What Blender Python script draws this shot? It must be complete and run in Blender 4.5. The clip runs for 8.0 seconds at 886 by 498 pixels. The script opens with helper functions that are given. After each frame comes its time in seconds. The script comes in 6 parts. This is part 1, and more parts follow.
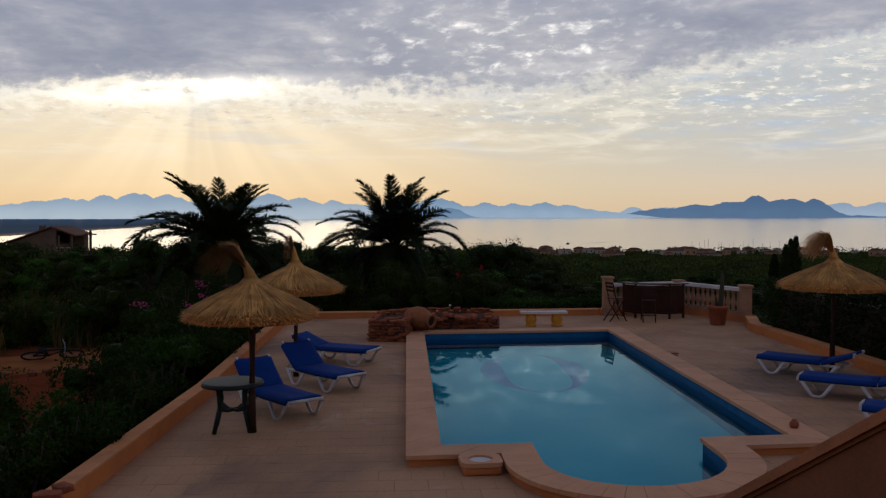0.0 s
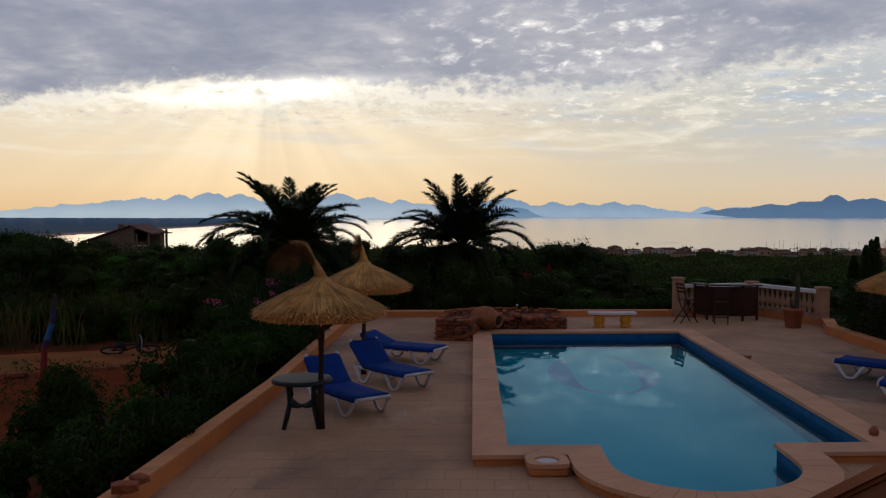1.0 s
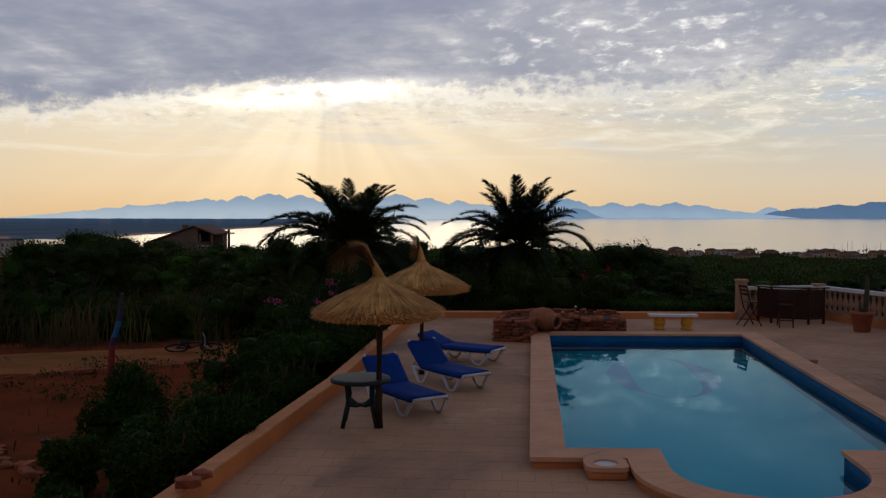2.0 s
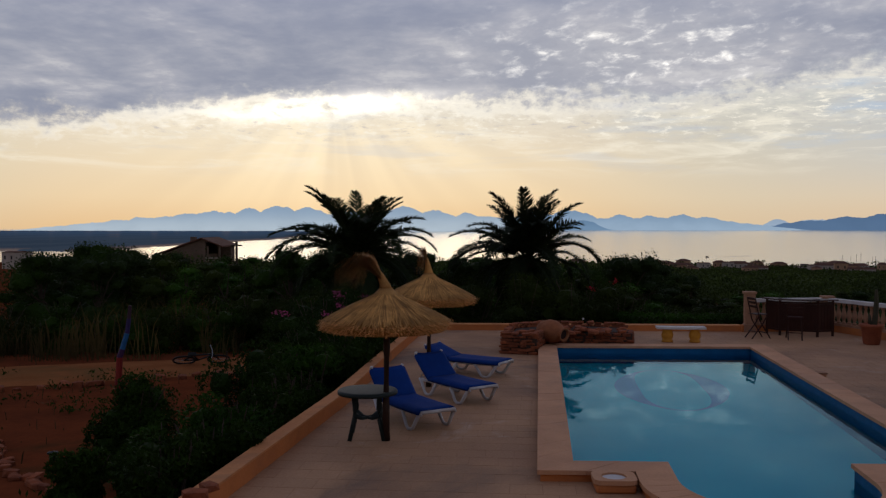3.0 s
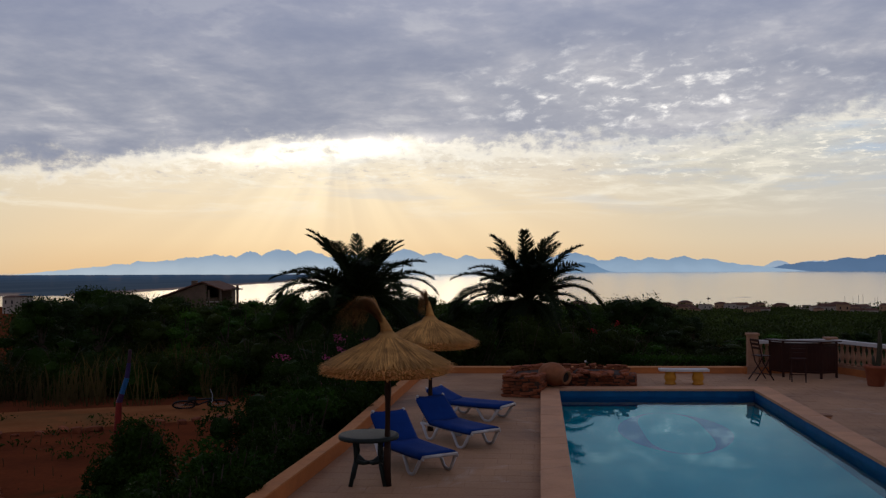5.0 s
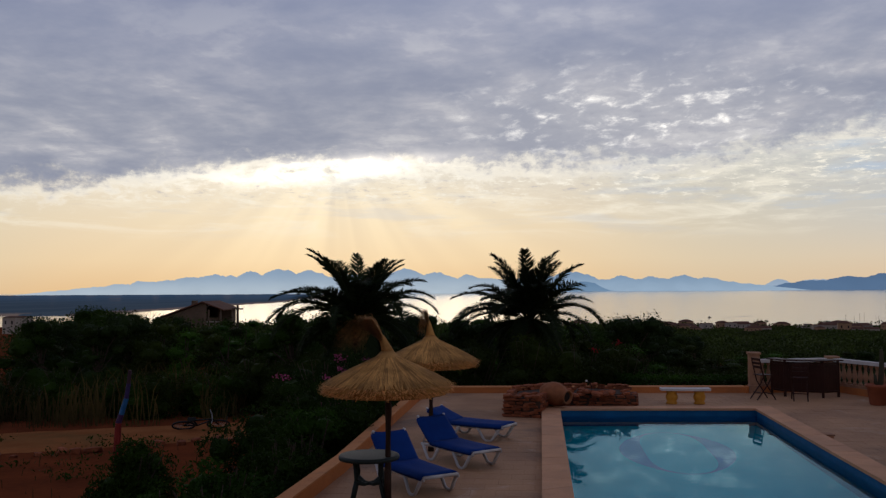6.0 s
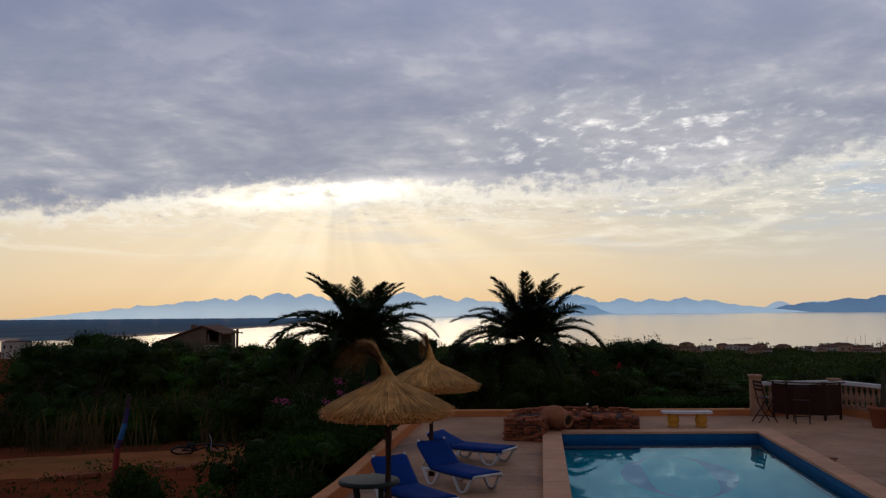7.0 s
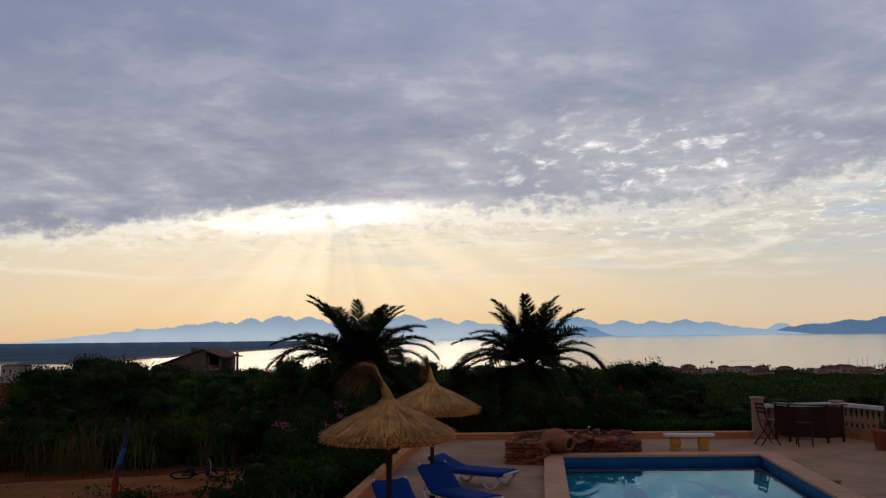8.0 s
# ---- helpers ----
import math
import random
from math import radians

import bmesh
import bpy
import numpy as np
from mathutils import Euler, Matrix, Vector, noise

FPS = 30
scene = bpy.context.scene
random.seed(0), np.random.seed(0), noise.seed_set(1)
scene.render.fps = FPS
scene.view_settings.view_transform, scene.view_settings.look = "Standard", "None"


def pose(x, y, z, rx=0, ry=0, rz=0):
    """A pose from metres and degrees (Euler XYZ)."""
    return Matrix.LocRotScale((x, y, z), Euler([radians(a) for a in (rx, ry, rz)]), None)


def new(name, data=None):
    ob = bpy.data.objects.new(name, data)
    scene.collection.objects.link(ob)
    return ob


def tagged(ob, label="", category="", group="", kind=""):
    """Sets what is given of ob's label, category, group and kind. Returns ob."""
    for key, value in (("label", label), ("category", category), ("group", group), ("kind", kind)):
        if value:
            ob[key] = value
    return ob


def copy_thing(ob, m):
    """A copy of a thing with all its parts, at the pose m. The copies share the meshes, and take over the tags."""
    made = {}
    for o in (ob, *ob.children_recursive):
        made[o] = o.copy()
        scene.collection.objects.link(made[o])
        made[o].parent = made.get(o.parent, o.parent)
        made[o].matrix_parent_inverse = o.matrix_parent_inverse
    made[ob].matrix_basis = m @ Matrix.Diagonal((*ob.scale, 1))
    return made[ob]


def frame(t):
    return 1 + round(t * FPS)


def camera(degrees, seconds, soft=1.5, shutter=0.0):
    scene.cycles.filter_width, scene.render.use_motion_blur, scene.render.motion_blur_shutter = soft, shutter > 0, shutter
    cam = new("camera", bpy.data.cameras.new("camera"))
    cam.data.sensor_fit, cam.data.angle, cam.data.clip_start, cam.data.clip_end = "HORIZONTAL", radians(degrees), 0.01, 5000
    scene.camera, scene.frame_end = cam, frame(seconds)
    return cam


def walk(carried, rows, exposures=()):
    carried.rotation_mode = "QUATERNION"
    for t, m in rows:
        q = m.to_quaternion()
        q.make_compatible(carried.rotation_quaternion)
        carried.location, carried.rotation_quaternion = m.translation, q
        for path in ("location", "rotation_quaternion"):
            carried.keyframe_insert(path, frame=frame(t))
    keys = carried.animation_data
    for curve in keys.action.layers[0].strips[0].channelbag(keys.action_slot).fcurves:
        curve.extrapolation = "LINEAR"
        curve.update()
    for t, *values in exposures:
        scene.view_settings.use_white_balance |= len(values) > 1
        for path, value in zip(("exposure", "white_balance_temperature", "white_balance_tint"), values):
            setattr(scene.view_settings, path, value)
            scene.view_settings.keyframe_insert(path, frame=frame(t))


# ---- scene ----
cam = camera(53.66, 8.0, soft=1.3)
EYE = 3.2
# seconds, pan to the left, tilt up, turn of the picture (degrees): a camera that pans, then tilts, on a tripod
ROWS = [
    (0.0, 0.00, -2.33, 0.00),
    (0.5, 2.11, -2.34, -0.04),
    (1.0, 4.40, -2.37, -0.07),
    (1.5, 6.68, -2.37, -0.07),
    (1.7, 7.47, -2.36, -0.07),
    (2.2, 8.42, -2.28, -0.06),
    (2.8, 8.64, -1.76, -0.05),
    (3.0, 8.66, -1.53, -0.04),
    (3.5, 8.71, -0.71, 0.03),
    (4.0, 8.70, -0.01, 0.11),
    (4.5, 8.72, 0.64, 0.16),
    (4.7, 8.72, 0.90, 0.18),
    (5.8, 8.74, 2.24, 0.31),
    (6.0, 8.74, 2.53, 0.33),
    (6.5, 8.74, 3.22, 0.42),
    (7.0, 8.72, 4.04, 0.51),
    (7.5, 8.72, 4.71, 0.61),
    (8.0, 8.73, 5.51, 0.66),
]
walk(cam, [(t, pose(0, 0, EYE, 0, 0, pan) @ pose(0, 0, 0, 90 + tilt) @ pose(0, 0, 0, 0, 0, -turn)) for t, pan, tilt, turn in ROWS], exposures=[(0.0, 0.0), (8.0, 0.0)])


def srgb(r, g, b):
    """Linear colour from 0-255 display values."""
    return tuple(((c / 255 + 0.055) / 1.055) ** 2.4 if c > 10 else c / 255 / 12.92 for c in (r, g, b)) + (1.0,)


class Nodes:
    """A thin hand for node trees: values or sockets go in, sockets come out."""

    def __init__(self, tree):
        self.t = tree

    def add(self, kind, ins=(), out=0):
        n = self.t.nodes.new(kind)
        self.last = n
        for k, v in (ins.items() if isinstance(ins, dict) else enumerate(ins)):
            if v is None:
                continue
            if isinstance(v, bpy.types.NodeSocket):
                self.t.links.new(v, n.inputs[k])
            else:
                n.inputs[k].default_value = v
        return n.outputs[out]

    def m(self, op, a, b=None, c=None, clamp=False):
        o = self.add("ShaderNodeMath", (a, b, c))
        self.last.operation, self.last.use_clamp = op, clamp
        return o

    def mix(self, fac, a, b, blend="MIX"):
        n = self.t.nodes.new("ShaderNodeMix")
        n.data_type, n.blend_type = "RGBA", blend
        for k, v in ((0, fac), (6, a), (7, b)):
            if isinstance(v, bpy.types.NodeSocket):
                self.t.links.new(v, n.inputs[k])
            else:
                n.inputs[k].default_value = v
        return n.outputs[2]

    def smooth(self, v, lo, hi):
        o = self.add("ShaderNodeMapRange", (v, lo, hi, 0.0, 1.0))
        self.last.interpolation_type = "SMOOTHSTEP"
        return o

    def ramp(self, v, stops):
        n = self.t.nodes.new("ShaderNodeValToRGB")
        r = n.color_ramp
        while len(r.elements) < len(stops):
            r.elements.new(0.5)
        for e, (p, c) in zip(r.elements, stops):
            e.position, e.color = p, c
        self.t.links.new(v, n.inputs[0])
        return n.outputs[0]

    def noise(self, vec, scale, detail=4.0, rough=0.55, dist=0.0):
        return self.add("ShaderNodeTexNoise", {"Vector": vec, "Scale": scale, "Detail": detail, "Roughness": rough, "Distortion": dist})

    def xyz(self, x, y, z=0.0):
        return self.add("ShaderNodeCombineXYZ", (x, y, z))


# ---- world: dawn sky under a broken cloud deck, the sun hidden behind its edge ----
SUN_AZ, SUN_EL = -16.3, 7.6


def build_world():
    w = bpy.data.worlds.new("sky")
    scene.world = w
    w.use_nodes = True
    w.node_tree.nodes.clear()
    n = Nodes(w.node_tree)
    d = n.add("ShaderNodeTexCoord")
    s = w.node_tree.nodes.new("ShaderNodeSeparateXYZ")
    w.node_tree.links.new(d, s.inputs[0])
    x, y, z = s.outputs
    flat = n.m("SQRT", n.m("ADD", n.m("MULTIPLY", x, x), n.m("MULTIPLY", y, y)))
    el = n.m("MULTIPLY", n.m("ARCTAN2", z, flat), 57.2958)
    az = n.m("MULTIPLY", n.m("ARCTAN2", x, y), 57.2958)
    ang = n.xyz(az, el)
    # clear air: warm near the horizon, cooler higher up and away from the sun
    low = n.ramp(n.m("DIVIDE", el, 30.0, clamp=True), [(0.0, srgb(236, 198, 150)), (0.06, srgb(238, 211, 172)), (0.14, srgb(232, 214, 186)), (0.25, srgb(220, 214, 204)), (0.4, srgb(196, 206, 222)), (1.0, srgb(140, 158, 194))])
    side = n.smooth(az, -4.0, 24.0)
    low = n.mix(n.m("MULTIPLY", side, n.m("ADD", 0.22, n.m("MULTIPLY", n.smooth(el, 0.5, 5.0), 0.40))), low, srgb(188, 198, 207))
    away = n.smooth(n.m("ABSOLUTE", n.m("SUBTRACT", az, SUN_AZ)), 14.0, 30.0)
    left = n.m("MULTIPLY", away, n.m("SUBTRACT", 1.0, side))
    low = n.mix(n.m("MULTIPLY", left, 0.55), low, srgb(205, 204, 186))
    nishita = n.add("ShaderNodeTexSky")
    tex = n.last
    tex.sky_type, tex.sun_disc = "NISHITA", False
    tex.sun_elevation, tex.sun_rotation, tex.dust_density = radians(SUN_EL), radians(SUN_AZ), 2.0
    low = n.mix(0.08, low, n.mix(1.0, nishita, (0.012, 0.012, 0.012, 1), "MULTIPLY"))
    # the light of the hidden sun in the gap and in the haze below it
    da, de = n.m("SUBTRACT", az, SUN_AZ + 0.6), n.m("SUBTRACT", el, SUN_EL - 0.3)
    r2 = n.m("ADD", n.m("POWER", n.m("DIVIDE", da, 17.0), 2.0), n.m("POWER", n.m("DIVIDE", de, 6.5), 2.0))
    glow = n.m("EXPONENT", n.m("MULTIPLY", r2, -1.0))
    fan = n.m("ARCTAN2", da, n.m("ADD", n.m("SUBTRACT", 2.2, de), 0.0))
    beams = n.noise(n.xyz(n.m("MULTIPLY", fan, 2.6), 0.3), 1.3, 2.0)
    beams = n.m("MULTIPLY", n.smooth(beams, 0.35, 0.68), n.smooth(n.m("MULTIPLY", de, -1.0), -0.6, 1.4))
    glow = n.m("MULTIPLY", glow, n.m("ADD", 0.36, n.m("MULTIPLY", beams, 0.56)))
    low = n.mix(1.0, low, n.mix(glow, (0, 0, 0, 1), (0.30, 0.25, 0.14, 1)), "ADD")
    # thin streaks and ripples under the deck
    rip = n.noise(n.xyz(n.m("MULTIPLY", az, 0.16), n.m("MULTIPLY", el, 0.95), 2.0), 1.0, 7.0, 0.62, 0.6)
    streak = n.smooth(rip, 0.46, 0.70)
    band = n.m("MULTIPLY", n.smooth(el, 2.6, 5.0), n.m("SUBTRACT", 1.0, n.smooth(el, 9.5, 12.0)))
    low = n.mix(n.m("MULTIPLY", n.m("MULTIPLY", streak, band), 0.62), low, srgb(255, 247, 228))
    gap = n.m("MULTIPLY", n.smooth(n.noise(n.xyz(n.m("MULTIPLY", az, 0.11), n.m("MULTIPLY", el, 0.8), 7.0), 1.0, 5.0, 0.55), 0.50, 0.66), band)
    low = n.mix(n.m("MULTIPLY", gap, n.m("ADD", 0.22, n.m("MULTIPLY", side, 0.35))), low, srgb(176, 196, 220))
    flock = n.noise(n.xyz(n.m("MULTIPLY", az, 0.85), n.m("ADD", n.m("MULTIPLY", el, 2.9), n.m("MULTIPLY", az, 0.08)), 9.0), 1.0, 7.0, 0.68, 0.15)
    zone = n.m("MULTIPLY", n.smooth(el, 4.6, 6.6), n.m("SUBTRACT", 1.0, n.smooth(el, 10.0, 13.0)))
    low = n.mix(n.m("MULTIPLY", n.m("MULTIPLY", n.smooth(flock, 0.46, 0.28), zone), 0.75), low, srgb(184, 180, 184))
    low = n.mix(n.m("MULTIPLY", n.m("MULTIPLY", n.smooth(flock, 0.52, 0.66), zone), 0.8), low, srgb(255, 248, 232))
    # the deck of grey cloud above, with a ragged bright rim
    edge = n.m("SUBTRACT", n.m("ADD", 7.45, n.m("MULTIPLY", n.smooth(az, 6.0, 26.0), 2.3)), n.m("MULTIPLY", n.smooth(n.m("MULTIPLY", az, -1.0), 18.0, 36.0), 1.9))
    rag = n.noise(n.xyz(n.m("MULTIPLY", az, 0.42), n.m("MULTIPLY", el, 0.85), 4.0), 1.0, 6.0, 0.6, 0.25)
    puff = n.noise(n.xyz(n.m("MULTIPLY", az, 1.3), n.m("MULTIPLY", el, 1.6), 6.0), 1.0, 5.0, 0.62, 0.1)
    over = n.m("ADD", n.m("ADD", n.m("SUBTRACT", el, edge), n.m("MULTIPLY", n.m("SUBTRACT", rag, 0.5), 3.4)), n.m("MULTIPLY", n.m("SUBTRACT", puff, 0.5), 2.2))
    deck = n.smooth(over, -0.6, 1.7)
    up = n.m("ADD", n.m("MAXIMUM", z, 0.0), 0.13)
    cover = n.xyz(n.m("DIVIDE", x, up), n.m("DIVIDE", y, up), 0.0)
    big = n.noise(cover, 1.7, 5.0, 0.55, 0.2)
    fine = n.noise(cover, 7.0, 5.0, 0.62, 0.2)
    tone = n.m("ADD", n.m("MULTIPLY", big, 0.72), n.m("MULTIPLY", fine, 0.28))
    cloud = n.ramp(n.smooth(tone, 0.36, 0.64), [(0.0, srgb(144, 149, 166)), (0.45, srgb(160, 163, 176)), (0.75, srgb(173, 174, 184)), (1.0, srgb(198, 197, 201))])
    high = n.smooth(el, 9.0, 24.0)
    cloud = n.mix(n.m("MULTIPLY", high, 0.60), cloud, srgb(140, 151, 186))
    cloud = n.mix(n.m("MULTIPLY", n.smooth(el, 24.0, 55.0), 0.85), cloud, srgb(116, 121, 146))
    shade = n.m("MULTIPLY", n.smooth(el, 10.0, 20.0), n.smooth(n.m("MULTIPLY", az, -1.0), 6.0, 28.0))
    cloud = n.mix(n.m("MULTIPLY", shade, 0.55), cloud, srgb(116, 126, 156))
    # breaks where light comes through, mostly to the right of the sun
    ripple = n.noise(n.xyz(n.m("MULTIPLY", az, 0.62), n.m("ADD", n.m("MULTIPLY", el, 1.4), n.m("MULTIPLY", az, -0.12)), 1.0), 1.0, 6.0, 0.60, 0.25)
    wa, we = n.m("DIVIDE", n.m("SUBTRACT", az, 4.0), 9.5), n.m("DIVIDE", n.m("SUBTRACT", el, 10.6), 2.7)
    where = n.m("EXPONENT", n.m("MULTIPLY", n.m("ADD", n.m("POWER", n.m("ABSOLUTE", wa), 2.0), n.m("POWER", n.m("ABSOLUTE", we), 2.0)), -1.0))
    cloud = n.mix(n.m("MULTIPLY", where, 0.42), cloud, srgb(206, 204, 206))
    breaks = n.m("MULTIPLY", n.m("POWER", n.smooth(ripple, 0.44, 0.80), 1.7), where)
    cloud = n.mix(n.m("MULTIPLY", breaks, 0.9), cloud, (1.8, 1.72, 1.58, 1))
    dusk = n.m("MULTIPLY", n.smooth(ripple, 0.44, 0.30), where)
    cloud = n.mix(n.m("MULTIPLY", dusk, 0.4), cloud, srgb(150, 152, 166))
    # rim lit from behind
    rim = n.m("MULTIPLY", n.smooth(over, -0.8, 0.1), n.m("SUBTRACT", 1.0, n.smooth(over, 0.2, 1.1)))
    near = n.m("EXPONENT", n.m("MULTIPLY", n.m("POWER", n.m("DIVIDE", da, 15.0), 2.0), -1.0))
    sky = n.mix(deck, low, cloud)
    rimk = n.m("MULTIPLY", rim, n.m("ADD", 0.20, n.m("MULTIPLY", near, 0.62)))
    sky = n.mix(rimk, sky, (1.05, 0.98, 0.84, 1))
    # the gap itself
    ga, ge = n.m("DIVIDE", n.m("SUBTRACT", az, SUN_AZ + 0.3), 6.2), n.m("DIVIDE", n.m("SUBTRACT", el, n.m("ADD", 7.7, n.m("MULTIPLY", n.m("SUBTRACT", az, SUN_AZ), 0.10))), 0.62)
    hole = n.m("EXPONENT", n.m("MULTIPLY", n.m("ADD", n.m("POWER", ga, 2.0), n.m("POWER", ge, 2.0)), -1.0))
    hole = n.m("MULTIPLY", hole, n.smooth(rag, 0.30, 0.55))
    sky = n.mix(1.0, sky, n.mix(hole, (0, 0, 0, 1), (1.1, 0.98, 0.78, 1)), "ADD")
    # below the horizon: dull haze
    sky = n.mix(n.smooth(n.m("MULTIPLY", el, -1.0), 0.0, 1.5), sky, srgb(120, 120, 120))
    bg = n.add("ShaderNodeBackground", {"Color": sky, "Strength": 1.0})
    out = w.node_tree.nodes.new("ShaderNodeOutputWorld")
    w.node_tree.links.new(bg, out.inputs[0])


build_world()
sun = new("sun", bpy.data.lights.new("sun", "SUN"))
sun.data.energy, sun.data.angle, sun.data.color = 0.16, radians(24), (1.0, 0.84, 0.62)
sun.matrix_basis = pose(0, 0, 60, 90 - SUN_EL, 0, 180 - SUN_AZ)


# ---- materials ----
def material(name, base, base2=None, rough=0.8, scale=3.0, grain=40.0, bump=0.3, depth=0.01, vary=0.0, metal=0.0, stains=None, stain_amt=0.5, pale=None, wave=None, coord="Object", spec=0.15):
    """Two-scale mottled surface. base, base2: linear colours; scale, grain: coarse and fine noise per metre; vary: piece to piece brightness."""
    m = bpy.data.materials.new(name)
    m.use_nodes = True
    m.node_tree.nodes.clear()
    n = Nodes(m.node_tree)
    tc = m.node_tree.nodes.new("ShaderNodeTexCoord")
    vec = n.add("ShaderNodeNewGeometry") if coord == "World" else tc.outputs[coord]
    coarse, fine = n.noise(vec, scale, 5.0), n.noise(vec, grain, 4.0, 0.6)
    mixv = n.m("ADD", n.m("MULTIPLY", n.smooth(coarse, 0.3, 0.7), 0.7), n.m("MULTIPLY", n.smooth(fine, 0.3, 0.7), 0.3))
    b2 = base2 or tuple(c * 0.72 for c in base[:3]) + (1,)
    col = n.mix(mixv, base, b2)
    height = n.m("ADD", n.m("MULTIPLY", fine, 0.7), n.m("MULTIPLY", coarse, 0.5))
    if wave:
        wv = n.add("ShaderNodeTexWave", {"Vector": vec, "Scale": wave[0], "Distortion": 2.5, "Detail": 3.0}, out=1)
        n.last.bands_direction = wave[1]
        col = n.mix(n.m("MULTIPLY", wv, 0.45), col, tuple(c * 0.5 for c in base[:3]) + (1,))
        height = n.m("ADD", height, n.m("MULTIPLY", wv, 0.6))
    if stains:
        st = n.smooth(n.noise(vec, scale * 0.35, 6.0, 0.62, 0.6), 0.50, 0.68)
        col = n.mix(n.m("MULTIPLY", st, stain_amt), col, stains)
    if pale:
        lime = n.m("MULTIPLY", n.smooth(n.noise(vec, scale * 1.3, 7.0, 0.7, 1.2), 0.56, 0.72), n.smooth(fine, 0.35, 0.6))
        col = n.mix(n.m("MULTIPLY", lime, 0.6), col, pale)
    if vary:
        info = m.node_tree.nodes.new("ShaderNodeObjectInfo")
        isl = n.add("ShaderNodeNewGeometry", out=8)
        rnd = n.m("FRACT", n.m("ADD", info.outputs["Random"], isl))
        col = n.mix(1.0, col, n.ramp(rnd, [(0.0, (1 - vary, 1 - vary, 1 - vary * 0.9, 1)), (1.0, (1 + vary, 1 + vary * 0.95, 1 + vary * 0.8, 1))]), "MULTIPLY")
    bp = n.add("ShaderNodeBump", {"Strength": bump, "Distance": depth, "Height": height})
    rg = n.add("ShaderNodeMapRange", (fine, 0.3, 0.7, max(rough - 0.08, 0.03), min(rough + 0.08, 1.0)))
    sh = n.add("ShaderNodeBsdfPrincipled", {"Base Color": col, "Roughness": rg, "Metallic": metal, "Normal": bp, "Specular IOR Level": spec})
    out = m.node_tree.nodes.new("ShaderNodeOutputMaterial")
    m.node_tree.links.new(sh, out.inputs[0])
    return m


def lin(r, g, b):
    return (r, g, b, 1.0)


M_TILE = material("terracotta_paving", lin(0.46, 0.245, 0.125), lin(0.31, 0.160, 0.085), 0.75, 0.55, 26, 0.35, 0.006, vary=0.035, stains=lin(0.13, 0.085, 0.062), stain_amt=0.85, pale=lin(0.55, 0.42, 0.33), coord="World")
M_JOINT = material("paving_joint", lin(0.40, 0.21, 0.11), lin(0.27, 0.14, 0.075), 0.9, 2, 60, 0.3, coord="World")
M_COPING = material("coping_stone", lin(0.58, 0.285, 0.145), lin(0.46, 0.22, 0.11), 0.7, 2.0, 35, 0.25, 0.005, vary=0.04, stains=lin(0.30, 0.18, 0.12), stain_amt=0.3, coord="World")
M_KERB = material("orange_render", lin(0.54, 0.178, 0.052), lin(0.43, 0.14, 0.043), 0.85, 1.6, 30, 0.4, 0.008, stains=lin(0.24, 0.10, 0.05), stain_amt=0.4, coord="World")
M_KERBTOP = material("kerb_cap", lin(0.60, 0.245, 0.09), lin(0.46, 0.18, 0.068), 0.85, 1.8, 30, 0.4, 0.008, stains=lin(0.22, 0.12, 0.07), stain_amt=0.4, coord="World")
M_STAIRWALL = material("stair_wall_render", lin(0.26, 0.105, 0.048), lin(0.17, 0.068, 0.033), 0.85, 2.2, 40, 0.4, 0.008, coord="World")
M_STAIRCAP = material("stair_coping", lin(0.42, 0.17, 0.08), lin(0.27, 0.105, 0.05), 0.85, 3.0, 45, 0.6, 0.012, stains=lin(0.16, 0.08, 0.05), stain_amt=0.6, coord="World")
M_BLUEWALL = material("pool_tile_blue", lin(0.006, 0.10, 0.23), lin(0.004, 0.07, 0.17), 0.6, 3.0, 30, 0.15, 0.003, coord="World")
M_POOLFLOOR = material("pool_floor_mosaic", lin(0.008, 0.50, 0.58), lin(0.006, 0.44, 0.53), 0.4, 0.8, 25, 0.1, 0.003, coord="World")
M_PURPLE = material("purple_mosaic", lin(0.15, 0.20, 0.46), lin(0.12, 0.17, 0.40), 0.4, 4, 30, 0.1, coord="World")
M_STRAW = material("dry_straw", lin(0.62, 0.31, 0.09), lin(0.28, 0.135, 0.04), 0.9, 3.5, 70, 0.6, 0.01, vary=0.42)
M_STRAW_EDGE = material("straw_fringe", lin(0.70, 0.31, 0.09), lin(0.46, 0.19, 0.055), 0.9, 5, 70, 0.5, 0.01, vary=0.3)
M_TUFT = material("straw_tuft", lin(0.55, 0.26, 0.08), lin(0.34, 0.15, 0.05), 0.9, 5, 70, 0.5, 0.01, vary=0.3)
M_POLE = material("dark_pole_wood", lin(0.045, 0.022, 0.014), lin(0.028, 0.014, 0.009), 0.7, 4, 50, 0.4, 0.006)
M_BLUE = material("blue_sling", lin(0.002, 0.030, 0.165), lin(0.0015, 0.022, 0.125), 0.9, 4, 220, 0.35, 0.003)
M_WHITE = material("white_resin", lin(0.527, 0.493, 0.476), lin(0.425, 0.3825, 0.357), 0.45, 5, 60, 0.1, 0.003, stains=lin(0.255, 0.187, 0.153), stain_amt=0.35)
M_GREENPLASTIC = material("dark_green_plastic", lin(0.0108, 0.018, 0.0156), lin(0.0078, 0.0126, 0.0108), 0.6, 5, 80, 0.15, 0.002, spec=0.25)
M_STONE = material("red_field_stone", lin(0.28, 0.075, 0.03), lin(0.15, 0.045, 0.02), 0.9, 5, 40, 0.6, 0.02, vary=0.3, stains=lin(0.1658, 0.1148, 0.08288), stain_amt=0.2)
M_MORTAR = material("dark_mortar", lin(0.06, 0.035, 0.024), None, 0.95, 8, 50, 0.5, coord="World")
